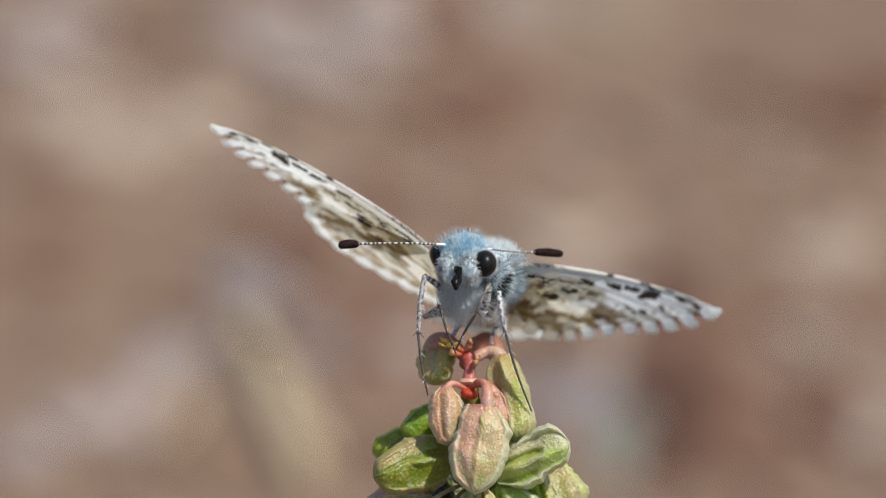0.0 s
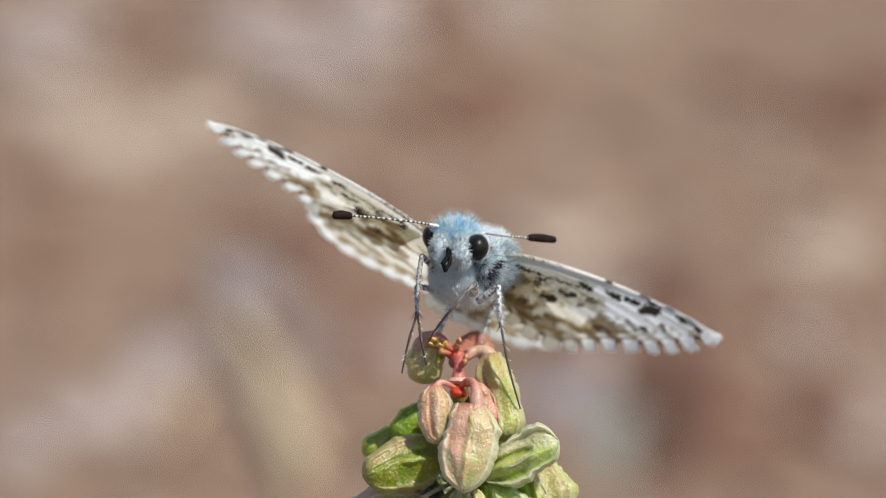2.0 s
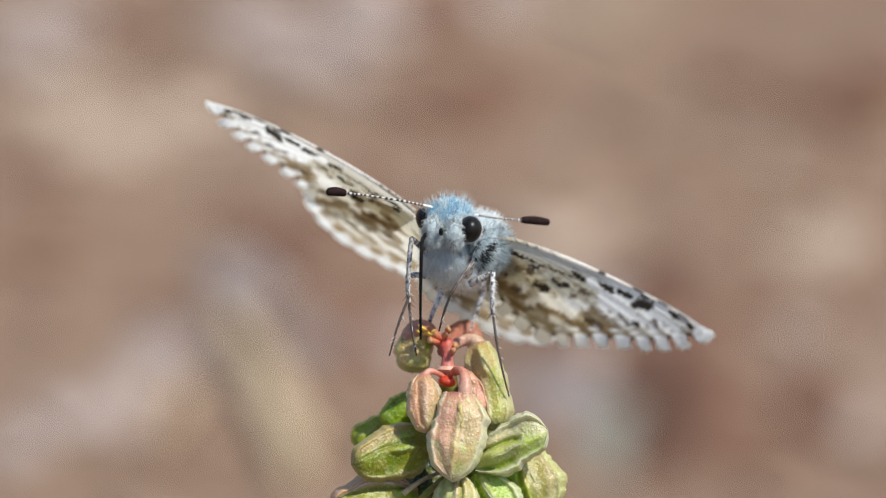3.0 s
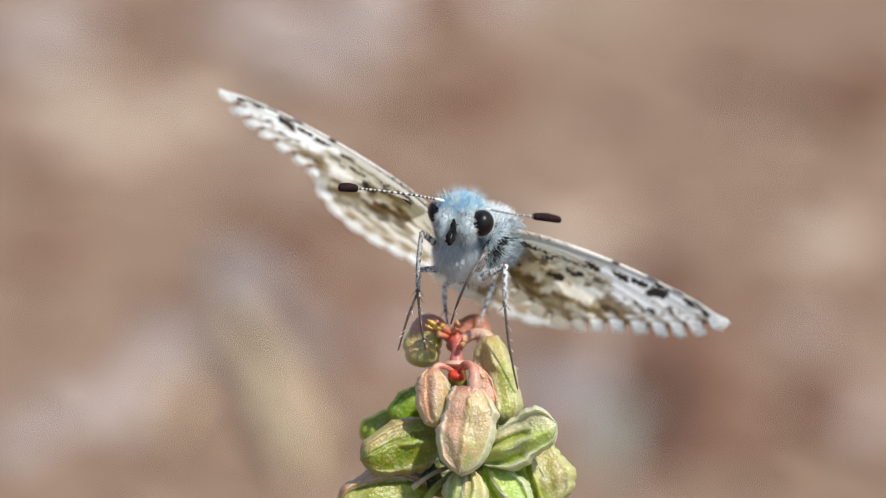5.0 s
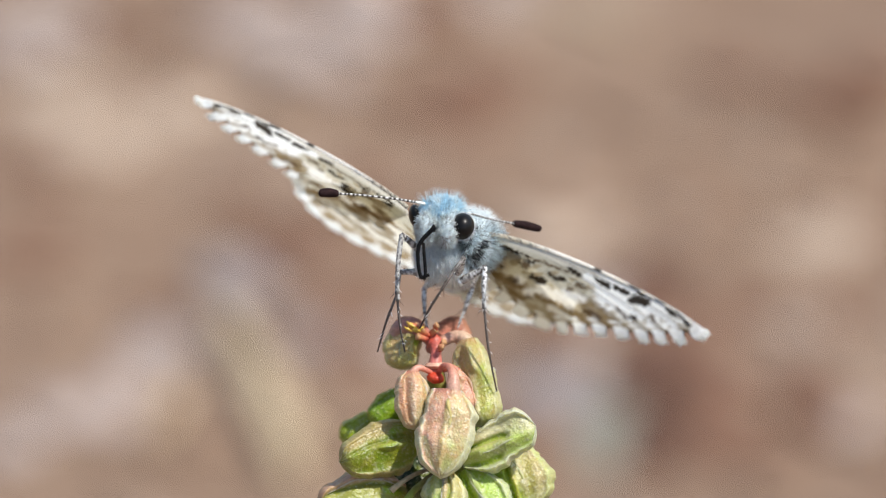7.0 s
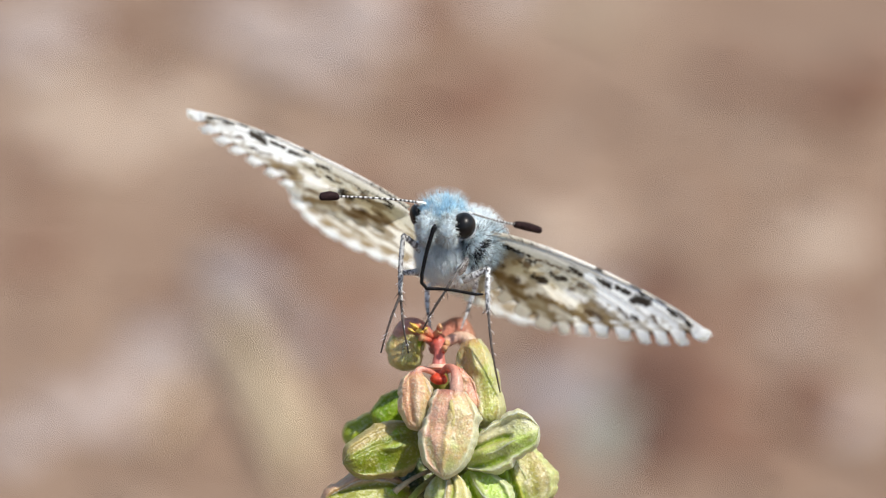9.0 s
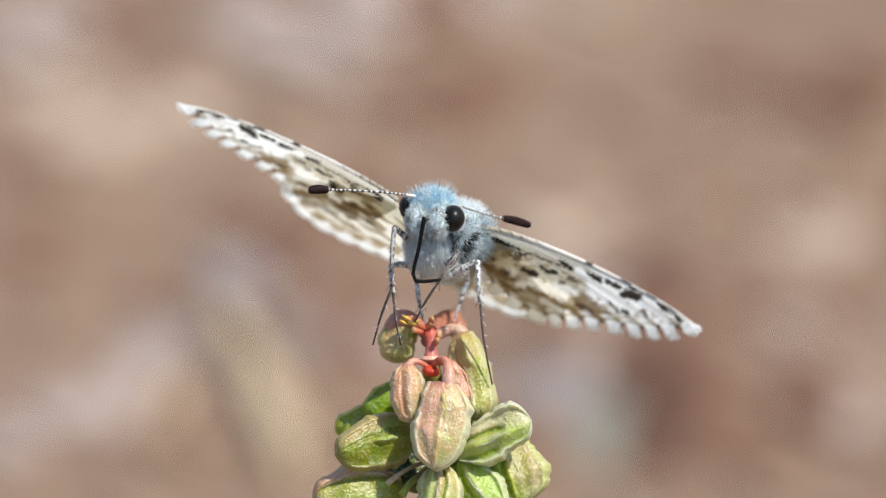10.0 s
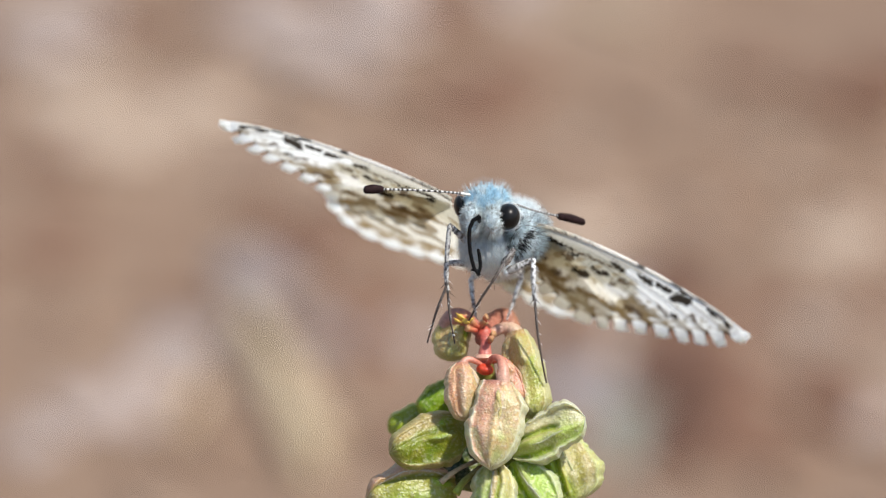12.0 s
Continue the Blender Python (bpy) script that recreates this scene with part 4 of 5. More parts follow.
def wing_pigment(x, y, inner, lobe, rim, hind, grain_a, grain_b, grain_c):
    """Colours over the underside. x, y: along the wing and down from its front edge; inner: distance in from the margin;
    lobe: 0 between two veins, 1 on a vein; rim: 1 on the front edge."""
    n = len(x)
    col = np.tile(np.asarray(DULL), (n, 1))
    col = mixed(col, (0.70, 0.67, 0.58), 0.8 * (1 - ease(0.25, 0.5, y)))
    col = mixed(col, CREAMY, 0.8 * ease(0.9, 1.6, y))
    col = mixed(col, WHITE, 0.9 * ease(5.6, 6.6, x + 0.5 * grain_a))
    if hind:
        col = mixed(col, (0.80, 0.77, 0.67), 0.8 * ease(1.4, 2.0, y))
        col = mixed(col, (0.25, 0.185, 0.10), 0.85 * ease(0.02, 0.20, grain_c))
    outer = (1 - (ease(0.9, 1.8, inner + 0.5 * grain_a) if hind else ease(1.0, 2.2, inner + 0.7 * grain_a))) * (0.75 if hind else 0.60)
    col = mixed(col, (0.32, 0.225, 0.11) if hind else (0.26, 0.20, 0.11), outer)
    rough = 0.16 * grain_a + 0.20 * grain_b
    col = mixed(col, (0.29, 0.215, 0.11), 0.7 * ease(0.12, 0.30, grain_a + 0.25 * grain_b) * ease(0.5, 0.9, y) * ease(0.8, 1.6, x) * (1 - ease(8.0, 8.8, x)))
    col = mixed(col, OLIVE, 0.85 * strokes(x, y, OLIVE_MARKS, rough, 0.09))
    col = mixed(col, (0.86, 0.84, 0.76), 0.9 * strokes(x, y, PALE_MARKS, rough, 0.07))
    col = mixed(col, WHITE, 0.95 * strokes(x, y, WHITE_MARKS, rough, 0.05))
    spot = (1 - ease(0.25, 0.6, lobe)) * (1 - ease(0.08, 0.22, abs(inner - 0.62 + 0.15 * grain_a)))
    col = mixed(col, WHITE, 0.9 * spot)
    vein = ease(0.84, 0.97, lobe)
    col = mixed(col, BROWN, (0.30 if hind else 0.55) * vein * ease(4.6, 6.0, x))
    col = mixed(col, BROWN, 0.9 * strokes(x, y, BROWN_MARKS, rough, 0.05))
    col = mixed(col, DARK, 0.97 * strokes(x, y, DARK_MARKS, rough, 0.04))
    if not hind:
        # pale front edge with dark dashes, freckled near the root
        col = mixed(col, (0.86, 0.83, 0.74), rim * (1 - strokes(x, y, DARK_MARKS, rough * 0.5, 0.03)))
        col = mixed(col, DARK, rim * ease(0.1, 0.4, grain_b) * 0.7 * (1 - ease(2.0, 3.6, x)))
    # foot of the fringe: white lobes, dark on the veins
    foot = np.maximum(1 - ease(0.03, 0.16, inner), (1 - ease(0.35, 0.6, lobe)) * (1 - ease(0.16, 0.34, inner)))
    col = mixed(col, (0.20, 0.14, 0.07), 0.7 * (1 - ease(0.14, 0.30, inner)) * (1 - foot))
    lit = 1 - ease(0.58, 0.78, lobe)
    col = mixed(col, np.where(lit[:, None] > 0.5, np.asarray(WHITE), np.asarray(BROWN if not hind else (0.86, 0.84, 0.76))), foot)
    return col


def wing_mesh(name, table, veins, axes, bow, fold, hind, lift, lobe_long, rows=150, cols_n=230, seed=0):
    """A wing's skin and its fringe. axes: ways along the front edge, backwards and down out of the wing; bow: arch along the span;
    fold: how far the wing drops behind its stiff front edge."""
    span, chord, down = axes
    a0, a1 = table[0][0], table[-1][0]

    def lay(u, v):
        s = np.clip(u / SPAN_LONG, 0.001, 0.999)
        return -bow * (4 * s * (1 - s)) ** 0.6 + fold * (1 - np.exp(-np.clip(v, 0, None) / 0.8)) + lift

    def put(u, v, h):
        return u[:, None] * np.asarray(span) + v[:, None] * np.asarray(chord) + h[:, None] * np.asarray(down)

    ang = np.linspace(a0, a1, cols_n)
    rad = reach(table, ang)
    g = np.radians(ang)
    eu, ev = rad * np.cos(g), rad * np.sin(g)
    # way out of the margin, in the wing's plane
    tu, tv = np.gradient(eu), np.gradient(ev)
    ln = np.hypot(tu, tv) + 1e-9
    ou, ov = 0.8 * tv / ln + 0.2 * np.cos(g), -0.8 * tu / ln + 0.2 * np.sin(g)
    k = np.clip(np.searchsorted(veins, ang) - 1, 0, len(veins) - 2)
    va, vb = np.asarray(veins)[k], np.asarray(veins)[k + 1]
    lobe = np.abs((ang - va) / (vb - va) * 2 - 1)
    reach_out = lobe_long * np.sqrt(np.clip(1 - (lobe / 0.86) ** 2.6, 0, 1)) * (0.45 if hind else 1.0) + (0.40 if hind else 0.06)
    rr = np.linspace(0, 1, rows) ** 0.8
    U, V, H, K, I = [], [], [], [], []
    for r in rr:
        if r <= 0.955:
            q = 0.35 + r / 0.955 * (rad - 0.35)
            u, v = q * np.cos(g), q * np.sin(g)
            I.append(rad - q)
        else:
            f = (r - 0.955) / 0.045 * reach_out
            turned = np.radians((va + vb) / 2 + (ang - (va + vb) / 2) * (1 - (0.0 if hind else 0.2) * ((r - 0.955) / 0.045) ** 2))
            foot = reach(table, np.degrees(turned))
            u, v = foot * np.cos(turned) + ou * f, foot * np.sin(turned) + ov * f
            I.append(np.zeros(cols_n))
        U.append(u), V.append(v), K.append(lobe)
        H.append(lay(u, v) + 0.012 * np.cos(lobe * math.pi) * np.minimum(1, np.hypot(u, v) / 8) + ((0.15 if hind else 0.22) * (r - 0.955) / 0.045 * reach_out if r > 0.955 else 0))
    U, V, H, K, I = (np.concatenate(q) for q in (U, V, H, K, I))
    pts = put(U, V, H)
    ga = np.array([noise.noise(Vector((u * 1.9, v * 1.9, seed))) for u, v in zip(U, V)])
    gb = np.array([noise.noise(Vector((u * 6.5, v * 6.5, seed + 4))) for u, v in zip(U, V)])
    gc = np.array([noise.noise(Vector((u * 0.62 + 5, v * 1.15, seed + 9))) for u, v in zip(U, V)]) + 0.12 * gb
    x = U * math.cos(radians(SWEPT)) - V * math.sin(radians(SWEPT)) * 0.92
    y = 0.58 * V + 0.08 * (1 - np.exp(-np.clip(V, 0, None) / 0.8))
    cols = wing_pigment(x / 1.075, y - 0.10 * ease(2.0, 8.0, x), I, K, (1 - ease(0.06, 0.13, V)), hind, ga, gb, gc)
    skin = mesh_of(name, pts, grid_faces(rows, cols_n), WING, cols)
    rng = random.Random(seed)
    fv, ff, fc = [], [], []
    for j in np.linspace(0, cols_n - 1, 26 * len(veins)).astype(int):
        if (lobe[j] > 0.6 and not hind) or ang[j] < -0.4:
            continue
        o = len(fv)
        half = 0.035 * rng.uniform(0.6, 1.3)
        sway = rng.uniform(-0.25, 0.25)
        wu, wv = ou[j] + tu[j] / ln[j] * sway, ov[j] + tv[j] / ln[j] * sway
        tone = blend(WHITE, (0.6, 0.58, 0.52), 0.5 * rng.random() ** 2)
        for f, w in ((0.6, 1.0), (1.0, 0.8), (1.0 + rng.uniform(0.04, 0.22), 0.2)):
            for sgn in (-1, 1):
                u = eu[j] + wu * f * reach_out[j] + tu[j] / ln[j] * half * w * sgn
                v = ev[j] + wv * f * reach_out[j] + tv[j] / ln[j] * half * w * sgn
                h = float(lay(np.array([u]), np.array([v]))[0]) + (0.15 if hind else 0.22) * f * reach_out[j] + rng.uniform(-0.015, 0.015)
                fv.append(Vector(span) * u + Vector(chord) * v + Vector(down) * h)
                fc.append(tone)
        ff += [(o, o + 1, o + 3, o + 2), (o + 2, o + 3, o + 5, o + 4)]
    return skin, mesh_of("fringe", fv, ff, FRINGE, fc)


def edge_mesh(axes, bow):
    """The rounded stiff front edge of a forewing."""
    span, chord, down = (Vector(a) for a in axes)
    line = []
    for n in range(40):
        u = 0.3 + 12.15 * n / 39
        s = u / SPAN_LONG
        line.append(span * u + chord * (-0.05 + 0.12 * smoothstep(0.9, 1.0, n / 39)) + down * (-bow * (4 * s * (1 - s)) ** 0.6 - 0.01))

    def dashes(t, a):
        x = (0.3 + 12.15 * t) * 0.94
        c = blend((0.70, 0.66, 0.56), (0.95, 0.94, 0.90), smoothstep(1.5, 4.0, x))
        mark = max(smoothstep(lo - 0.08, lo + 0.08, x) * (1 - smoothstep(hi - 0.08, hi + 0.08, x)) for lo, hi in ((6.0, 6.4), (8.0, 8.6), (9.5, 10.05), (10.7, 11.35)))
        fine = smoothstep(0.05, 0.3, noise.noise(Vector((t * 60, math.cos(a) * 2, math.sin(a))))) * (1 - smoothstep(2.6, 4.4, x))
        return blend(c, DARK, max(mark * 0.9, fine * 0.8))
    v, f, c = tube(line, [0.12, 0.10, 0.085, 0.07, 0.04], 8, 160, dashes)
    return mesh_of("front_edge", v, f, FRINGE, c)


HINGE = {"right": Vector((-1.59, 2.40, 0.81)), "left": Vector((2.09, 1.60, -0.33))}
FLY = new("butterfly")
tagged(FLY, "checkered white and brown skipper butterfly with furry blue-grey head", "butterfly")


def wing_axes(along, across, drop):
    """Axes of a wing that is swept back, from the way to its tip, the way across it and how much its rear edge drops."""
    along, across, back = Vector(along).normalized(), Vector(across).normalized(), Vector((0, 1, 0))
    c, s, k = math.cos(radians(SWEPT)), math.sin(radians(SWEPT)), math.sqrt(1 - drop * drop)
    span = along * c + back * s
    chord = along * (-s * k) + across * drop + back * (k * c)
    down = span.cross(chord).normalized()
    return span, chord, (down if down.dot(across) > 0 else -down)


def make_wings():
    made = {}
    spec = {"right": ((-0.915, 0, 0.404), (-0.404, 0, -0.915), 0.33, 0.36, 0.62, 0.14),
            "left": ((0.909, 0, -0.416), (-0.416, 0, -0.909), 0.58, 0.45, 0.90, 0.08)}
    for side, (along, across, drop, drop2, bow, fold) in spec.items():
        axes = wing_axes(along, across, drop)
        skin, fringe = wing_mesh("forewing", FORE, FORE_VEINS, axes, bow, fold, False, 0.0, 0.62, seed=3)
        fore = part("forewing", skin, FLY, "white forewing checkered with brown spots", Matrix.Translation(HINGE[side] * MM))
        part("fringe", fringe, fore, "white fringe broken by brown")
        part("front_edge", edge_mesh(axes, bow), fore, "cream front edge with dark dashes")
        skin, fringe = wing_mesh("hindwing", HIND, HIND_VEINS, wing_axes(along, across, drop2), bow, fold, True, 0.10, 0.55, seed=5)
        hind = part("hindwing", skin, FLY, "cream hindwing with olive bands", Matrix.Translation(HINGE[side] * MM))
        part("fringe", fringe, hind, "soft white fringe")
        made[side] = (fore, hind, axes[0])
    return made


WINGS = make_wings()


def make_body():
    rng = random.Random(11)
    head_c, head_r = (-0.16, 0.20, 0.28), (1.10, 1.05, 1.05)
    thorax_c, thorax_r = (1.35, 3.70, -0.62), (1.5, 2.6, 1.42)
    v, f = ball(head_c, head_r)
    head = part("head", mesh_of("head", v, f, SKIN), FLY, "round head under blue-grey fur")
    v, f = ball(thorax_c, thorax_r)
    thorax = part("thorax", mesh_of("thorax", v, f, SKIN), FLY, "stout furry thorax")
    v, f = ball((1.47, 10.50, -1.89), (1.3, 6.2, 1.2), 24, 28, lambda q: q * (1 + 0.04 * math.sin(q.y * 4)))
    abdomen = part("abdomen", mesh_of("abdomen", v, f, FUR, [(0.62, 0.58, 0.44)] * len(v)), FLY, "cream ringed abdomen")
    # face fur, blue crown, white cheeks and beard
    blue, white, dark = (0.51, 0.78, 0.92), (0.90, 0.96, 0.97), (0.10, 0.10, 0.11)
    hc = Vector(head_c)

    def head_colour(p, g):
        d = p - hc
        c = blend(white, blue, smoothstep(0.1, 0.6, d.z + 0.15 * g.gauss(0, 1)) * (1 - smoothstep(0.9, 1.5, abs(d.x))))
        c = blend(c, white, min(1.0, 0.55 * g.random() + 0.7 * smoothstep(0.05, 0.45, noise.noise(Vector((p.x * 5, p.y * 3, p.z * 2))))))
        if g.random() < 0.06:
            c = blend(c, dark, 0.75)
        return blend(c, (c[0] * 0.85, c[1] * 0.87, c[2] * 0.89), g.random() * 0.3)

    eyes = ((Vector((1.00, -0.42, 0.14)), (0.60, 0.74, 0.66), 12), (Vector((-1.32, 0.50, 0.66)), (0.34, 0.72, 0.57), -8))

    def clear(root):
        for e, size, _ in eyes:
            d = root[0] + root[1].normalized() * root[2] * 0.6 - e
            if e.x > 0 and d.x < -0.26 - 0.12 * d.z:
                continue
            if (d.x / size[0]) ** 2 + (d.z / size[2]) ** 2 < (0.95 if e.x > 0 else 0.55) and d.y < 0.4:
                return False
        return True
    crown_c, crown_r = (0.00, 0.35, 0.72), (1.00, 0.85, 0.72)
    v, f = ball(crown_c, crown_r)
    part("crown", mesh_of("crown", v, f, SKIN), head, "furry blue crown")
    roots = fur_on(head_c, head_r, 3200, rng, (0.18, 0.38), (0, -0.05, 0.5), lambda n: n.z > 0.1 and n.y < 0.6, 0.32)
    tufts = fur_on(crown_c, crown_r, 5200, rng, (0.24, 0.58), (0, -0.1, 0.55), lambda n: n.z > -0.2 and n.y < 0.7, 0.12)
    roots += [(p, d.normalized() + Vector((noise.noise(p * 4), noise.noise(p * 4 + Vector((9, 0, 0))), noise.noise(p * 4 + Vector((0, 9, 0))))) * 0.9, n * (0.8 + 0.5 * noise.noise(p * 3)), q) for p, d, n, q in tufts]
    roots += fur_on(head_c, head_r, 3000, rng, (0.12, 0.28), (0, -0.5, -0.5), lambda n: n.z < 0.45 and n.y < 0.3, 0.35)
    roots += fur_on(crown_c, crown_r, 260, rng, (0.55, 0.95), (0, 0, 0.5), lambda n: n.z > 0.0, 0.22)
    v, f, c = hairs([r for r in roots if clear(r)], head_colour, rng, 0.013)
    part("fur", mesh_of("fur", v, f, FUR, c), head, "blue crown and white face of dense hair")
    # palps: two shaggy lobes beside the mouth, then a beard below
    for x, pc in ((-1, (-0.78, -0.72, -0.02)), (1, (0.22, -0.75, -0.12))):
        v, f = ball(pc, (0.44, 0.45, 0.72))
        palp = part("palp", mesh_of("palp", v, f, SKIN), FLY, "shaggy white palp")
        roots = fur_on(pc, (0.46, 0.47, 0.75), 1100, rng, (0.16, 0.36), (0.15 * x, -0.4, -0.2), lambda n: n.y < 0.5, 0.45)
        v, f, c = hairs(roots, lambda p, g: blend(blend(white, (0.26, 0.21, 0.18), 0.6 * smoothstep(0.2, 0.5, noise.noise(p * 3.2) + 0.15 * g.gauss(0, 1))), (0.5, 0.49, 0.48), g.random() ** 4), rng, 0.016)
        part("fur", mesh_of("fur", v, f, FUR, c), palp)
    bc, br = (-0.26, 0.60, -0.98), (0.88, 0.84, 1.22)
    v, f = ball(bc, br)
    chest = part("chest", mesh_of("chest", v, f, SKIN), FLY, "white bearded chest")
    roots = fur_on(bc, br, 4200, rng, (0.35, 0.85), (0, -0.25, -1.3), lambda n: n.y < 0.45, 0.16, (0, 0.1, -0.1), 1.0)
    v, f, c = hairs(roots, lambda p, g: blend((0.95, 0.98, 0.99), (0.78, 0.86, 0.90), g.random() ** 2), rng, 0.014)
    part("fur", mesh_of("fur", v, f, FUR, c), chest, "long white hair")
    # pale underside between the legs
    uc, ur = (0.70, 2.00, -1.95), (1.00, 1.60, 0.95)
    v, f = ball(uc, ur)
    under = part("underside", mesh_of("underside", v, f, SKIN), FLY, "pale furry underside of the thorax")
    roots = fur_on(uc, ur, 1800, rng, (0.2, 0.45), (0.2, -0.3, -0.7), lambda n: n.y < 0.5, 0.25)
    v, f, c = hairs(roots, lambda p, g: blend((0.94, 0.94, 0.92), (0.55, 0.54, 0.52), g.random() ** 3), rng, 0.014)
    part("fur", mesh_of("fur", v, f, FUR, c), under)
    # thorax coat: white above, grey mixed with dark hair at the shoulder
    tc = Vector(thorax_c)

    def thorax_colour(p, g):
        d = p - tc
        c = blend((0.70, 0.80, 0.84), (0.92, 0.96, 0.97), smoothstep(0.2, 1.0, d.z))
        return blend(c, dark, 0.85 if g.random() < (0.30 if d.z < 0.8 and d.x > -0.3 else 0.05) else 0.0)
    roots = fur_on(thorax_c, thorax_r, 5000, rng, (0.35, 0.80), (0.1, 0.1, 0.2), lambda n: n.y < 0.5, 0.35)
    v, f, c = hairs(roots, thorax_colour, rng, 0.016)
    part("fur", mesh_of("fur", v, f, FUR, c), thorax, "long white and grey hair")
    # streaked tuft between the eye and the wing root
    sc, sr = (1.52, 0.90, -0.84), (0.55, 0.55, 0.82)
    v, f = ball(sc, sr)
    shoulder = part("shoulder", mesh_of("shoulder", v, f, SKIN), FLY, "shoulder tuft streaked black and white")
    roots = fur_on(sc, sr, 1900, rng, (0.3, 0.65), (0.45, -0.35, -0.5), lambda n: n.y < 0.4, 0.22, (0, 0, 0), 1.0)

    def streak(p, g):
        return blend((0.84, 0.92, 0.95), (0.03, 0.03, 0.035), 0.95 if noise.noise(p * 3.2) + 0.22 * g.gauss(0, 1) > 0.10 else 0.1 * g.random())
    v, f, c = hairs(roots, streak, rng, 0.014)
    part("fur", mesh_of("fur", v, f, FUR, c), shoulder)
    roots = fur_on((1.47, 10.50, -1.89), (1.3, 6.2, 1.2), 900, rng, (0.25, 0.5), (0, 0.8, -0.2), lambda n: n.y < 0.8, 0.3)
    v, f, c = hairs(roots, lambda p, g: blend((0.72, 0.66, 0.46), (0.8, 0.8, 0.78), g.random()), rng, 0.04)
    part("fur", mesh_of("fur", v, f, FUR, c), abdomen, "short cream hair")
    # eyes
    for p, size, turn in eyes:
        v, f = ball((0, 0, 0), size, 24, 32)
        part("eye", mesh_of("eye", v, f, EYE), head, "glossy black compound eye", mm_pose(p, 0, turn, 0))
    (ex, ey, ez), (sx, sy, sz), _ = eyes[0]
    ring = []
    for n in range(260):
        a = 2 * math.pi * n / 260
        out = Vector((math.cos(a), -0.35, math.sin(a)))
        ring.append((Vector((ex + 0.97 * sx * math.cos(a), ey + 0.12, ez + 0.97 * sz * math.sin(a))), out + Vector((rng.gauss(0, 0.2), rng.gauss(0, 0.2), rng.gauss(0, 0.2))), rng.uniform(0.10, 0.20), Vector((0, 0, 0))))
    v, f, c = hairs(ring, lambda p, g: (0.93, 0.95, 0.96), rng, 0.016)
    part("eye_ring", mesh_of("eye_ring", v, f, FUR, c), head, "ring of white scales round the eye")
    # antennae: white-ringed shafts with dark flattened clubs
    feelers = []
    for pts, club_a, club_b, thick in (
            ([(-0.89, -0.30, 1.23), (-1.12, -0.60, 1.28), (-2.17, -1.00, 1.39), (-3.83, -1.40, 1.49), (-5.16, -1.60, 1.52)], (-5.10, -1.60, 1.52), (-6.10, -1.70, 1.49), 0.30),
            ([(0.86, 0.10, 0.90), (1.46, 0.50, 0.74), (2.31, 1.30, 0.47), (3.58, 2.30, 0.17)], (3.52, 2.30, 0.20), (4.95, 3.10, -0.16), 0.28)):
        n = 90
        rings = 25

        def ring_colour(t, a):
            if t < 0.30:
                return (0.85, 0.84, 0.78)
            return blend((0.62, 0.62, 0.6), (0.03, 0.025, 0.02), smoothstep(-0.45, 0.05, math.sin(t * rings * 6.283)))
        foot = Vector(pts[0])
        pts = [Vector(q) - foot for q in pts]
        v, f, c = tube(pts, [0.085, 0.065, 0.055, 0.052, 0.06], 8, n, ring_colour)
        ant = part("antenna", mesh_of("antenna", v, f, ANT, c), FLY, "thin shaft ringed in white and black", Matrix.Translation(foot * MM))
        feelers.append((ant, foot))
        a, b = Vector(club_a) - foot, Vector(club_b) - foot
        m = a + (b - a) * 0.5 + Vector((0, 0, 0.03))
        v, f, c = tube([a, a + (b - a) * 0.12, m, a + (b - a) * 0.9, b], [0.10, 0.19, thick * 0.78, thick * 0.66, 0.06], 12, 26, None, 0.06)
        part("club", mesh_of("club", v, f, CLUB), ant, "dark brown club")
    return feelers


ANTENNAE = make_body()


# ---------------------------------------------------------------- legs and proboscis
TIMES = (0.0, 0.5, 1.0, 1.5, 2.0, 2.5, 3.0, 3.2, 4.0, 4.8, 5.0, 5.5, 6.0, 6.5, 7.0, 7.2, 8.0, 8.8, 9.0, 9.5, 10.0, 10.5, 11.0, 11.5, 12.0)
# how the body stands at each time: sideways and upward shift in mm, roll in degrees, nod in degrees
BODY = {
    0.0: (-0.35, -1.16, -5.0, 2.5),
    0.5: (-0.23, -0.85, -5.1, 2.0),
    1.0: (-0.22, -0.58, -2.3, 1.5),
    1.5: (-0.22, -0.47, -1.2, 1.0),
    2.0: (-0.22, -0.36, -1.4, 0.7),
    2.5: (-0.17, -0.13, -0.7, 0.3),
    3.0: (0.00, -0.01, -0.4, 0.0),
    3.2: (0.00, 0.02, -0.4, 0.0),
    4.0: (0.11, 0.05, -0.3, 0.0),
    4.8: (0.22, 0.08, -0.2, 0.0),
    5.0: (0.14, 0.02, -0.2, 0.0),
    5.5: (0.22, -0.01, 0.7, 0.0),
    6.0: (0.22, -0.04, 1.0, 0.0),
    6.5: (0.31, -0.01, 0.7, 0.0),
    7.0: (0.22, -0.02, 0.5, 0.0),
    7.2: (0.22, -0.02, 0.4, 0.0),
    8.0: (0.14, 0.02, 0.2, 0.0),
    8.8: (0.06, 0.06, 0.0, 0.0),
    9.0: (0.11, 0.06, 0.0, 0.0),
    9.5: (0.06, 0.06, 0.2, 0.0),
    10.0: (-0.03, 0.03, 0.3, 0.0),
    10.5: (0.00, 0.00, 0.0, 0.0),
    11.0: (-0.03, -0.01, -0.3, 0.0),
    11.5: (0.09, -0.01, -0.5, 0.0),
    12.0: (0.00, 0.02, -0.5, 0.0),
}
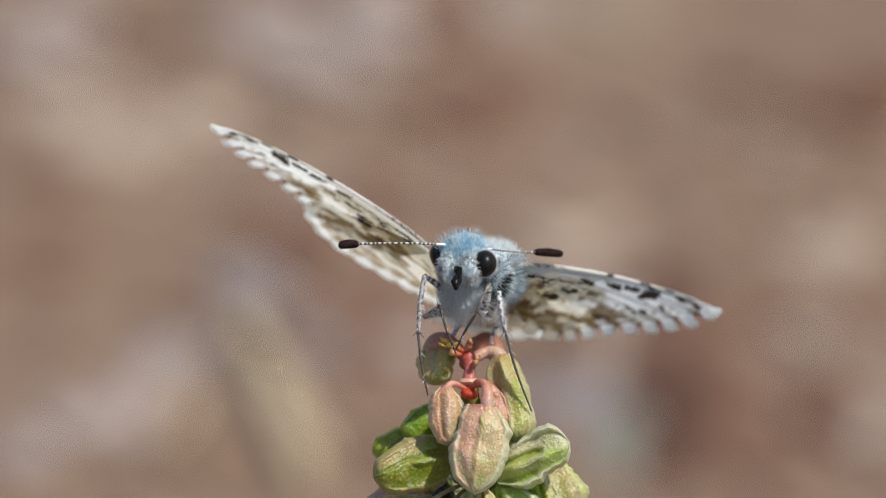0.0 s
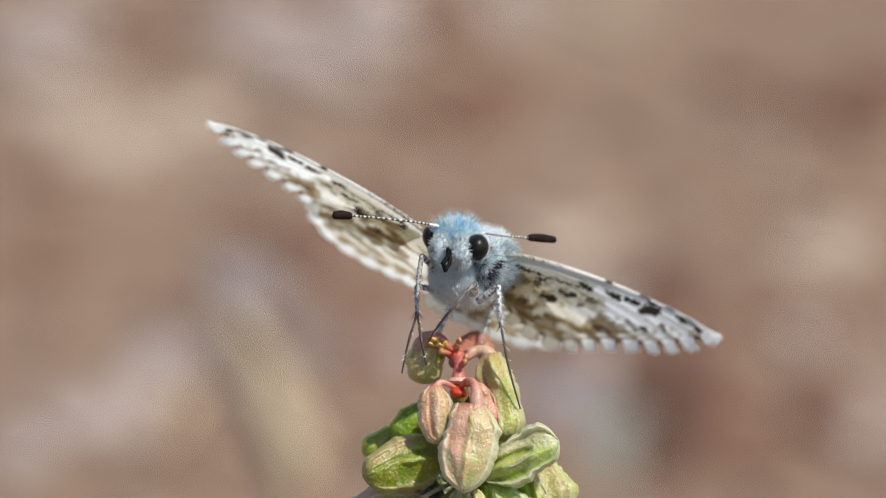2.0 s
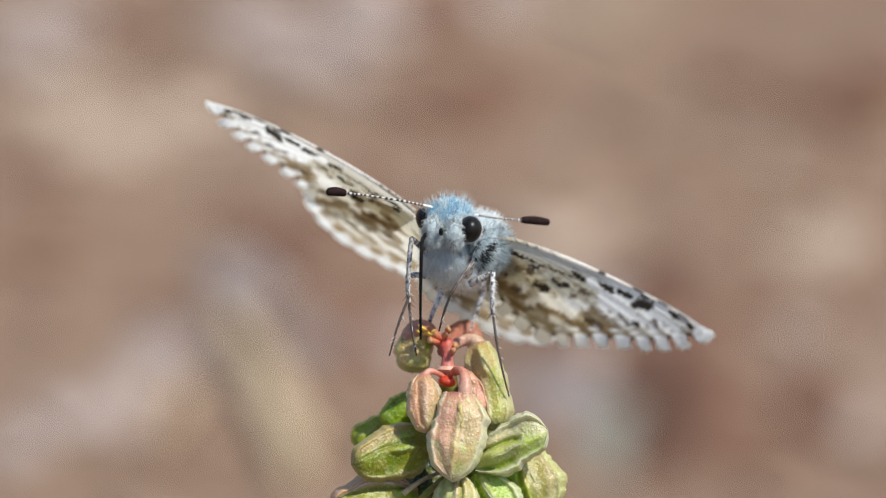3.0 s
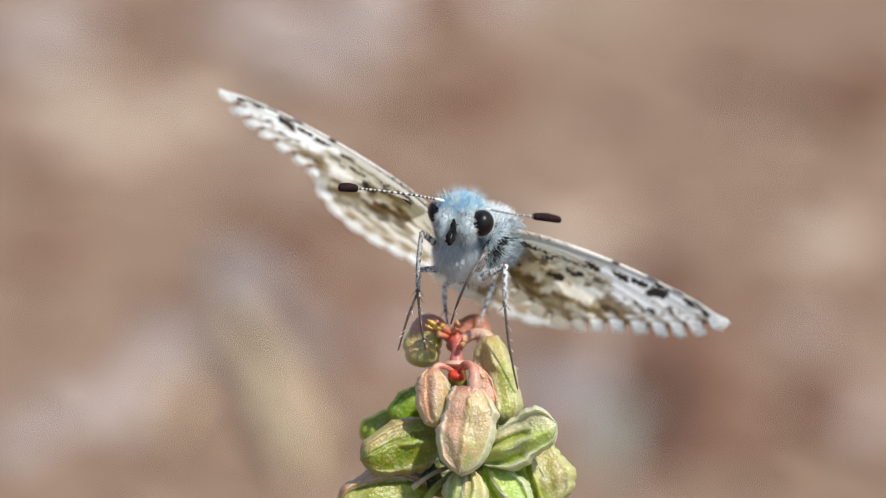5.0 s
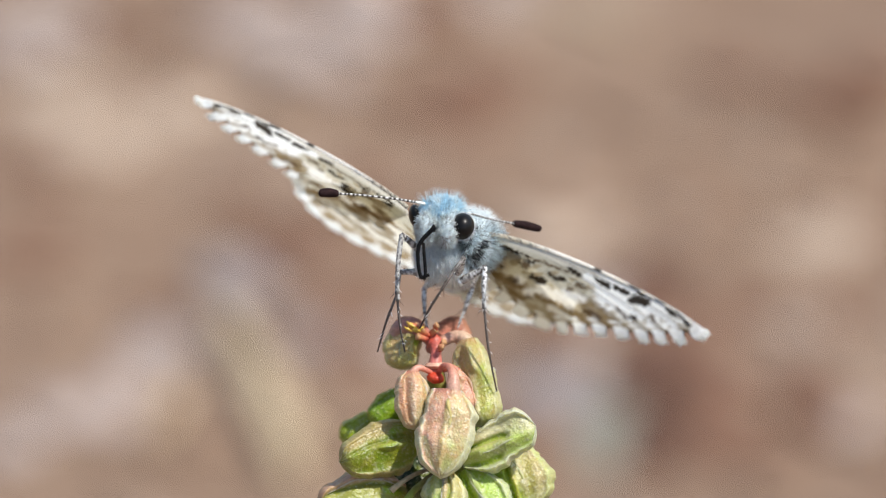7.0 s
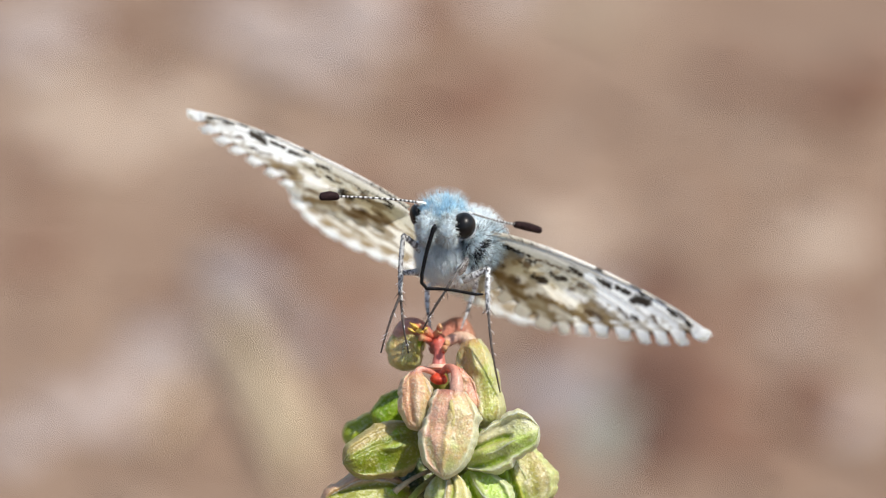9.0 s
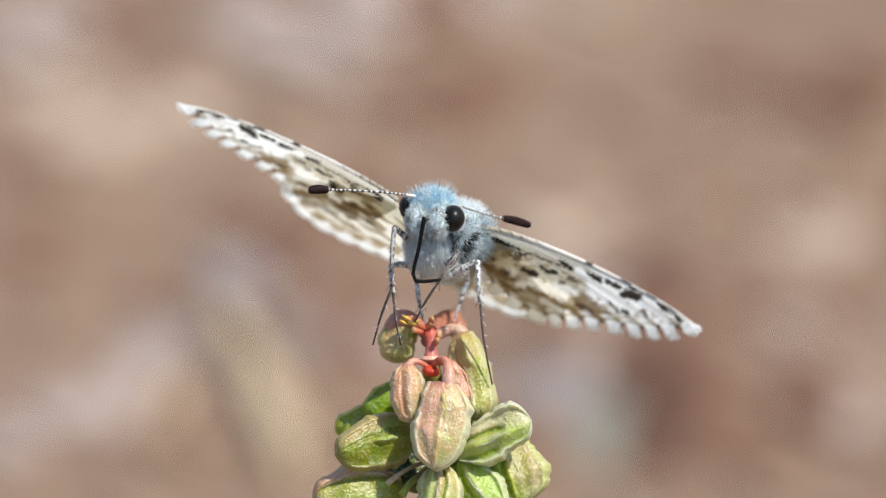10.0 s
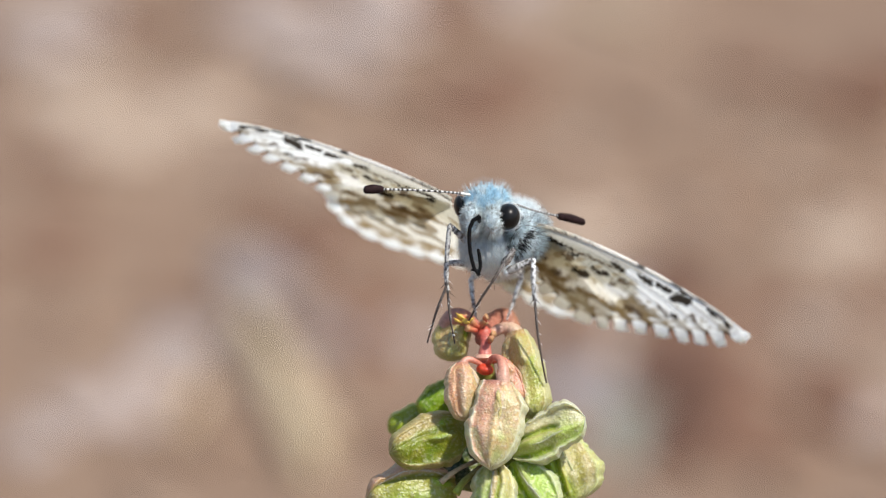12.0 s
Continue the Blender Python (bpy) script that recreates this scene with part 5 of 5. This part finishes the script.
# lift of the two wing pairs, drop of their rear edges and forward sweep, in degrees
RAISE = {
    0.0: (11.7, 8.3, -3.7, -0.1, 3.9, -12.3),
    0.5: (10.8, 5.4, -1.9, 2.0, 2.2, -10.7),
    1.0: (9.7, 5.0, -1.2, 3.2, -1.5, -7.2),
    1.5: (5.6, 5.4, -0.4, 3.0, -0.9, -6.0),
    2.0: (4.8, 3.1, 0.7, 3.6, -1.6, -4.7),
    2.5: (2.9, 1.8, 2.8, 5.5, -2.7, -2.9),
    3.0: (4.7, 0.9, 3.1, 6.2, -3.4, -2.9),
    3.2: (6.1, 0.8, 2.9, 6.5, -3.7, -2.4),
    4.0: (6.1, 1.4, 2.1, 4.9, -3.2, -2.8),
    4.8: (6.1, 2.0, 1.3, 3.3, -2.7, -3.3),
    5.0: (6.0, 2.8, 1.1, 2.2, -2.6, -2.4),
    5.5: (6.9, 4.9, -0.6, 0.7, -2.1, -2.8),
    6.0: (5.1, 3.5, -0.5, 0.5, -1.8, -2.3),
    6.5: (5.4, 1.9, -1.2, 0.1, -1.2, -1.7),
    7.0: (4.2, 1.6, -0.9, -0.1, -0.8, -0.8),
    7.2: (3.9, 1.6, -0.8, -0.1, -0.7, -0.8),
    8.0: (2.8, 1.4, -0.1, 0.1, -0.5, -0.8),
    8.8: (1.7, 1.3, 0.5, 0.2, -0.2, -0.8),
    9.0: (1.1, 0.8, 0.1, 0.2, 0.1, -0.4),
    9.5: (1.8, 1.0, -0.3, -0.3, -0.2, 0.2),
    10.0: (0.6, 0.6, 0.0, -0.4, -0.4, 0.4),
    10.5: (0.0, 0.0, 0.0, -0.0, 0.0, -0.0),
    11.0: (-1.6, -1.3, 0.3, -0.3, 1.0, -0.5),
    11.5: (-2.3, -2.0, 0.7, -0.7, 2.0, -1.0),
    12.0: (-3.4, -2.4, 1.2, -0.1, 1.6, -0.3),
}
# lift of the two antennae in degrees
FEEL = {
    0.0: (2.5, 4.0),
    0.5: (2.5, 4.5),
    1.0: (4.0, 5.5),
    1.5: (4.0, 6.0),
    2.0: (4.5, 7.5),
    2.5: (5.5, 8.8),
    3.0: (6.0, 8.8),
    3.2: (6.0, 8.8),
    4.0: (5.4, 7.6),
    4.8: (4.8, 6.4),
    5.0: (4.5, 6.4),
    5.5: (3.8, 5.0),
    6.0: (2.8, 3.4),
    6.5: (1.7, 2.6),
    7.0: (2.4, 3.0),
    7.2: (2.2, 2.8),
    8.0: (1.6, 2.0),
    8.8: (0.9, 1.2),
    9.0: (0.7, 1.0),
    9.5: (0.0, 0.0),
    10.0: (0.0, 0.0),
    10.5: (0.0, 0.0),
    11.0: (0.0, 0.0),
    11.5: (0.0, 0.0),
    12.0: (0.0, 0.0),
}


def body_pose(t):
    x, z, roll, nod = BODY[t]
    return mm_pose(ORIGIN + Vector((x, 0, z)), nod, roll, 0)


def leg_segment(name, length, r0, r1, colour_a, colour_b, hair, parent, seed, label=""):
    rng = random.Random(seed)

    def col(t, a):
        c = blend(colour_a, colour_b, t)
        return blend(c, (0.05, 0.04, 0.035), max(smoothstep(0.05, 0.16, noise.noise(Vector((t * 7 * length, math.cos(a) * 1.8, math.sin(a) * 1.8 + seed * 3)))) * 0.9, 0.9 * smoothstep(0.93, 0.97, t)))
    v, f, c = tube([(0, 0, 0), (0.02 * length, 0, length * 0.5), (0, 0, length)], [r0, r0 * 1.1, (r0 + r1) / 2, r1], 10, 64, col, 0.12, seed)
    if hair:
        roots = [(Vector((0, 0, length * rng.uniform(0.1, 0.98))), Vector((rng.gauss(0, 1), rng.gauss(0, 1), 1.1)), rng.uniform(0.2, 0.42), Vector((0, 0, 0))) for _ in range(hair)]
        hv, hf, hc = hairs(roots, lambda p, g: (0.75, 0.76, 0.76), rng, 0.018)
        o = len(v)
        v, f, c = v + hv, f + [tuple(i + o for i in q) for q in hf], c + hc
    if name == "tibia":
        spur = [(Vector((0, 0, length * 0.93)), Vector((sx, -0.4, 1.0)), 0.62, Vector((0, 0, 0))) for sx in (-0.8, 0.75)]
        hv, hf, hc = hairs(spur, lambda p, g: (0.12, 0.08, 0.06), rng, 0.03)
        o = len(v)
        v, f, c = v + hv, f + [tuple(i + o for i in q) for q in hf], c + hc
    seg = part(name, mesh_of(name, v, f, LEG, c), parent, label)
    return tagged(seg, kind="stuff") if hair else seg


# each leg: where it leaves the body, and its knee, ankle and foot at the times when it shifts (in the spike's space)
LEGS = {
    "right_fore": ((-0.73, 0.60, -1.46), {
        0.0: [(-2.54, -0.60, 5.46), (-2.59, -0.90, 3.04), (-2.09, -0.60, -0.32)],
        0.5: [(-2.23, -0.60, 5.74), (-2.37, -0.90, 3.09), (-2.80, 0.00, 0.70)],
        1.5: [(-1.84, -0.60, 6.30), (-2.12, -0.90, 3.65), (-2.83, 0.00, 0.61)],
        3.0: [(-1.79, -0.60, 6.83), (-1.95, -0.60, 3.92), (-2.91, 0.00, 1.01)],
        12.0: [(-1.81, -0.60, 6.88), (-1.95, -0.60, 3.92), (-2.91, 0.00, 1.06)],
    }),
    "right_mid": ((-0.56, 1.20, -2.19), {
        0.0: [(-1.68, 0.40, 3.77), (-1.12, -0.20, 2.94), (-0.70, 0.20, 1.70)],
        1.0: [(-2.13, 0.20, 4.70), (-2.01, -0.20, 3.36), (-1.68, 0.40, 1.11)],
        1.5: [(-2.13, 0.20, 4.81), (-2.07, -0.20, 3.42), (-1.66, 0.40, 1.11)],
        3.0: [(-2.02, 0.20, 4.98), (-1.93, -0.20, 3.58), (-1.57, 0.40, 1.02)],
        12.0: [(-1.99, 0.20, 5.01), (-1.90, -0.20, 3.58), (-1.54, 0.40, 1.02)],
    }),
    "left_fore": ((0.78, 0.20, -2.19), {
        0.0: [(0.84, -1.20, 5.16), (0.22, -1.50, 3.66), (-0.70, -0.60, 1.97)],
        0.5: [(0.95, -1.20, 5.32), (0.22, -1.50, 3.66), (-0.70, -0.60, 2.14)],
        1.0: [(0.95, -1.20, 5.43), (0.06, -1.60, 3.94), (-0.70, -0.60, 2.14)],
        1.5: [(0.95, -1.20, 5.55), (-0.83, -1.80, 3.94), (-1.56, -0.60, 2.25)],
        2.0: [(1.06, -1.20, 5.49), (-0.66, -1.80, 3.55), (-1.56, -0.60, 2.25)],
        2.5: [(0.84, -1.20, 5.38), (-1.11, -1.80, 3.61), (-1.62, -0.40, 1.69)],
        3.0: [(1.11, -1.20, 5.49), (0.00, -1.60, 3.66), (-0.45, -0.60, 2.25)],
        5.0: [(1.25, -1.20, 5.60), (0.28, -1.50, 3.94), (-0.31, -0.60, 2.33)],
        6.5: [(1.31, -1.20, 5.63), (0.22, -1.60, 4.05), (-0.81, -0.60, 2.22)],
        12.0: [(1.34, -1.20, 5.66), (0.28, -1.60, 4.08), (-0.84, -0.60, 2.19)],
    }),
    "left_mid": ((0.96, 0.80, -2.58), {
        0.0: [(1.40, 0.20, 4.87), (1.79, -0.20, 2.63), (3.06, 0.60, -1.15)],
        1.5: [(1.68, 0.20, 5.18), (2.01, -0.20, 2.91), (3.03, 0.60, -1.09)],
        3.0: [(1.93, 0.20, 5.35), (2.18, -0.20, 3.08), (3.03, 0.60, -1.03)],
        5.0: [(2.24, 0.20, 5.29), (2.35, -0.20, 3.14), (3.01, 0.60, -0.95)],
        12.0: [(2.33, 0.20, 5.21), (2.41, -0.20, 3.14), (3.01, 0.60, -0.95)],
    }),
    "right_hind": ((-0.23, 3.50, -2.55), {
        0.0: [(-2.00, 3.60, 3.31), (-2.00, 3.20, 0.46), (-3.28, 3.00, -2.10)],
        3.2: [(-1.72, 3.60, 3.88), (-1.77, 3.20, 0.46), (-2.77, 3.00, -1.98)],
        4.8: [(-0.75, 3.80, 4.16), (-0.58, 3.60, 2.88), (-0.40, 3.40, 2.00)],
        12.0: [(-0.75, 3.80, 4.16), (-0.58, 3.60, 2.88), (-0.40, 3.40, 2.00)],
    }),
    "left_hind": ((1.62, 3.50, -2.26), {
        0.0: [(1.43, 4.00, 3.30), (1.25, 4.00, 2.44), (1.14, 3.60, 1.88)],
        3.0: [(1.83, 4.00, 4.16), (1.43, 4.00, 3.01), (1.08, 3.60, 2.11)],
        12.0: [(1.83, 4.00, 4.16), (1.43, 4.00, 3.01), (1.08, 3.60, 2.11)],
    }),
}
TONGUE_WAY = {
    0.0: [(-0.53, -2.40, 6.00), (-0.69, -2.50, 5.50), (-0.85, -2.60, 5.33), (-0.72, -2.50, 4.99), (-0.52, -2.30, 5.37), (-0.49, -2.20, 5.60), (-0.55, -2.10, 5.83)],
    0.5: [(-0.45, -2.40, 6.28), (-0.61, -2.50, 5.77), (-0.77, -2.60, 5.60), (-0.64, -2.50, 5.26), (-0.44, -2.30, 5.64), (-0.41, -2.20, 5.87), (-0.47, -2.10, 6.11)],
    1.0: [(-0.42, -2.40, 6.55), (-0.58, -2.50, 6.04), (-0.74, -2.60, 5.88), (-0.61, -2.50, 5.54), (-0.41, -2.30, 5.92), (-0.38, -2.20, 6.14), (-0.44, -2.10, 6.38)],
    1.5: [(-0.48, -2.40, 6.69), (-0.64, -2.50, 6.18), (-0.80, -2.60, 6.02), (-0.67, -2.50, 5.68), (-0.47, -2.30, 6.06), (-0.44, -2.20, 6.29), (-0.50, -2.10, 6.52)],
    2.0: [(-0.50, -2.40, 6.83), (-0.66, -2.50, 6.32), (-0.82, -2.60, 6.15), (-0.69, -2.50, 5.81), (-0.49, -2.30, 6.19), (-0.46, -2.20, 6.42), (-0.52, -2.10, 6.66)],
    2.5: [(-0.84, -0.80, 7.55), (-1.16, -2.20, 7.32), (-1.38, -2.50, 6.16), (-1.65, -2.50, 4.50), (-1.93, -2.40, 2.45)],
    3.0: [(-1.00, -0.60, 7.13), (-1.25, -1.60, 6.79), (-1.30, -2.30, 6.29), (-1.35, -2.50, 4.22), (-1.35, -2.30, 1.84)],
    3.2: [(-1.00, -0.60, 7.13), (-1.25, -1.60, 6.79), (-1.30, -2.30, 6.29), (-1.35, -2.50, 4.22), (-1.35, -2.30, 1.84)],
    4.0: [(-0.49, -2.50, 7.20), (-0.96, -2.50, 6.71), (-0.83, -2.50, 5.33), (-0.55, -2.50, 5.60)],
    4.8: [(-0.23, -2.40, 7.27), (-0.39, -2.50, 6.71), (-0.55, -2.60, 6.49), (-0.42, -2.50, 6.15), (-0.22, -2.30, 6.53), (-0.19, -2.20, 6.81), (-0.25, -2.10, 7.10)],
    5.0: [(-0.17, -2.40, 7.33), (-0.33, -2.50, 6.79), (-0.49, -2.60, 6.60), (-0.36, -2.50, 6.26), (-0.16, -2.30, 6.64), (-0.13, -2.20, 6.90), (-0.19, -2.10, 7.16)],
    5.5: [(-0.20, -2.40, 7.19), (-0.36, -2.50, 6.51), (-0.52, -2.60, 6.18), (-0.39, -2.50, 5.84), (-0.19, -2.30, 6.22), (-0.16, -2.20, 6.62), (-0.22, -2.10, 7.02)],
    6.0: [(-0.25, -2.50, 6.85), (-1.05, -2.50, 6.24), (-0.96, -2.50, 4.86), (-0.25, -2.50, 1.38)],
    6.5: [(-0.05, -2.50, 7.18), (-0.38, -2.50, 6.43), (-0.83, -2.50, 5.24), (-0.69, -2.50, 4.55), (0.14, -2.50, 4.28), (1.38, -2.50, 4.09)],
    7.0: [(-0.08, -2.50, 7.20), (-0.85, -2.50, 6.29), (-0.83, -2.50, 5.05), (-0.66, -2.50, 4.61), (-0.52, -2.50, 4.91), (-0.63, -2.50, 6.29)],
    7.2: [(-0.08, -2.50, 7.20), (-0.85, -2.50, 6.29), (-0.83, -2.50, 5.05), (-0.66, -2.50, 4.61), (-0.52, -2.50, 4.91), (-0.63, -2.50, 6.29)],
    8.0: [(-0.16, -2.50, 7.20), (-0.66, -2.50, 5.88), (-0.77, -2.50, 4.64), (-0.27, -2.50, 4.22), (0.28, -2.50, 4.36)],
    8.8: [(-0.25, -2.50, 7.26), (-0.66, -2.50, 5.60), (-0.77, -2.50, 4.36), (0.33, -2.50, 4.22), (1.66, -2.50, 3.95)],
    9.0: [(-0.27, -2.50, 7.26), (-0.74, -2.50, 5.58), (-0.80, -2.50, 4.36), (0.33, -2.50, 4.22), (1.99, -2.50, 3.92)],
    9.5: [(-0.30, -2.50, 7.29), (-0.69, -2.50, 5.60), (-0.83, -2.50, 4.44), (-0.55, -2.50, 4.22), (0.56, -2.50, 4.28)],
    10.0: [(-0.36, -2.50, 7.32), (-0.63, -2.50, 5.80), (-0.91, -2.50, 4.58), (-0.66, -2.50, 4.20), (0.36, -2.50, 4.28)],
    10.5: [(-0.33, -2.50, 7.32), (-0.52, -2.50, 6.02), (-0.71, -2.50, 4.50), (-0.52, -2.50, 4.17), (0.53, -2.50, 4.36)],
    11.0: [(-0.49, -2.50, 7.20), (-1.05, -2.50, 6.96), (-1.18, -2.50, 6.05), (-1.24, -2.50, 4.83), (-1.05, -2.50, 5.60)],
    11.5: [(-0.27, -2.50, 7.34), (-0.94, -2.50, 7.09), (-0.91, -2.50, 5.96), (-0.27, -2.50, 4.61), (0.39, -2.50, 4.31)],
    12.0: [(-0.33, -2.50, 7.32), (-0.80, -2.50, 6.87), (-0.80, -2.50, 5.58), (-0.49, -2.50, 4.50), (-0.30, -2.50, 4.83), (-0.41, -2.50, 5.71)],
}


def between(table, t):
    keys = sorted(table)
    if t <= keys[0]:
        return [Vector(p) for p in table[keys[0]]]
    for a, b in zip(keys, keys[1:]):
        if t <= b:
            f = smoothstep(a, b, t)
            return [Vector(p).lerp(Vector(q), f) for p, q in zip(table[a], table[b])]
    return [Vector(p) for p in table[keys[-1]]]


def joint_pose(a, b):
    return Matrix.Translation(a * MM) @ stretch(a, b)


def linked(chain, lens):
    """The chain bent so that its joints meet, with the given lengths, from hip to foot."""
    pts = [Vector(p) for p in chain]
    root, goal = pts[0].copy(), pts[-1].copy()
    for _ in range(15):
        pts[-1] = goal.copy()
        for i in reversed(range(len(lens))):
            pts[i] = pts[i + 1] + (pts[i] - pts[i + 1]).normalized() * lens[i]
        pts[0] = root.copy()
        for i in range(len(lens)):
            pts[i + 1] = pts[i] + (pts[i + 1] - pts[i]).normalized() * lens[i]
    return pts


def make_legs():
    made = []
    grey, white, brown = (0.42, 0.42, 0.41), (0.66, 0.67, 0.67), (0.07, 0.042, 0.028)
    for i, (name, (hip, table)) in enumerate(LEGS.items()):
        v, f = ball(hip, (0.2, 0.2, 0.2))
        leg = part("leg", mesh_of("leg", v, f, SKIN), FLY, "slender grey and brown leg")
        knee, ankle, foot = between(table, 10.5)
        rest = body_pose(10.5).inverted()
        pts = [Vector(hip), *[rest @ (Matrix.Translation((0, 0, 0)) @ (p * MM)) / MM for p in (knee, ankle, foot)]]
        hairy = {"left_mid": 150, "left_fore": 8}.get(name, 24)
        hind = name.endswith("hind")
        segs = [leg_segment("femur", (pts[1] - pts[0]).length, 0.19, 0.13, grey, white, 26, leg, i * 3 + 1),
                leg_segment("tibia", (pts[2] - pts[1]).length, 0.09 if name == "left_fore" else 0.12, 0.07 if name == "left_fore" else 0.10, {"left_fore": blend(grey, brown, 0.3), "left_mid": (0.78, 0.79, 0.80)}.get(name, grey) if not hind else (0.78, 0.81, 0.84), brown if name == "left_fore" else grey, hairy, leg, i * 3 + 2),
                leg_segment("tarsus", (pts[3] - pts[2]).length, 0.065, 0.04, blend(grey, brown, 0.75) if not hind else (0.5, 0.5, 0.5), brown if not hind else grey, 8, leg, i * 3 + 3)]
        made.append((Vector(hip), table, segs, [(b - a).length for a, b in zip(pts, pts[1:])]))
    return made


def make_tongue():
    v, f = ball((-0.42, -1.55, 0.02), (0.11, 0.75, 0.20))
    base = part("proboscis", mesh_of("proboscis", v, f, TONGUE), FLY, "thin black feeding tube")
    out = []
    for i in range(18):
        r = 0.112 - 0.0035 * i
        v, f, c = tube([(0, 0, -0.03), (0, 0, 0.2), (0, 0, 0.44)], [r, r, r - 0.003], 10, 6)
        out.append(part("proboscis_joint", mesh_of("proboscis_joint", v, f, TONGUE), base))
    return out


LEG_PARTS = make_legs()
TONGUE_PARTS = make_tongue()


def tongue_points(way, step, count):
    """Points at even steps along a way, folding back on it where it ends."""
    pts = [Vector(p) for p in way]
    pts = pts + [p + Vector((0.02, 0.12, 0.03)) for p in pts[-2::-1]]
    while len(pts) < 120:
        pts = pts + [p + Vector((-0.02, 0.10, 0)) for p in pts[-2::-1]]
    out, left, i, p = [pts[0].copy()], step, 0, pts[0].copy()
    while len(out) < count and i < len(pts) - 1:
        d = pts[i + 1] - p
        if d.length >= left:
            p = p + d.normalized() * left
            out.append(p.copy())
            left = step
        else:
            left -= d.length
            i += 1
            p = pts[i].copy()
    while len(out) < count:
        out.append(out[-1] + Vector((0, 0.05, -0.02)))
    return out


def uncurled(a, b, f, step):
    """A chain of joints part of the way from the curl a to the curl b, still whole, bent a little forwards."""
    out = [a[0].lerp(b[0], f)]
    for k in range(len(a) - 1):
        way = (a[k + 1] - a[k]).normalized().lerp((b[k + 1] - b[k]).normalized(), f) + Vector((0.05, -0.25, 0)) * (4 * f * (1 - f))
        out.append(out[-1] + way.normalized() * step)
    return out


# ---------------------------------------------------------------- movement
def motions():
    walk(FLY, [(t, PLANT @ body_pose(t)) for t in TIMES])
    for side, sign, k in (("right", 1, 0), ("left", -1, 1)):
        *pair, span = WINGS[side]
        for wing in pair:
            walk(wing, [(t, mm_pose(HINGE[side], 0, sign * RAISE[t][k], sign * RAISE[t][k + 4])
                         @ Matrix.Rotation(radians(sign * RAISE[t][k + 2]), 4, span)) for t in TIMES])
    for k, sign in ((0, 1), (1, -1)):
        ant, foot = ANTENNAE[k]
        walk(ant, [(t, mm_pose(foot, 0, sign * FEEL[t][k], 0)) for t in TIMES])
    for hip, table, segs, lens in LEG_PARTS:
        rows = [[], [], []]
        for t in TIMES:
            inv = body_pose(t).inverted()
            chain = linked([hip, *[(inv @ (p * MM)) / MM for p in between(table, t)]], lens)
            for k in range(3):
                a, b = chain[k], chain[k + 1]
                rows[k].append((t, joint_pose(a, b)))
        for seg, r in zip(segs, rows):
            walk(seg, r)
    curls = []
    for t in TIMES:
        inv = body_pose(t).inverted()
        way = [(inv @ (Vector(p) * MM)) / MM for p in TONGUE_WAY[t]]
        curls.append((t, tongue_points(spline(way, 8 * len(way)), 0.4, len(TONGUE_PARTS) + 1)))
    steps = []
    for (t, a), (u, b) in zip(curls, curls[1:]):
        n = 4 if u - t > 0.4 else 2
        steps += [(t, a)] + [(t + (u - t) * k / n, uncurled(a, b, k / n, 0.4)) for k in range(1, n)]
    rows = [[] for _ in TONGUE_PARTS]
    for t, pts in steps + curls[-1:]:
        for k in range(len(TONGUE_PARTS)):
            rows[k].append((t, joint_pose(pts[k], pts[k + 1])))
    for seg, r in zip(TONGUE_PARTS, rows):
        walk(seg, r)


motions()
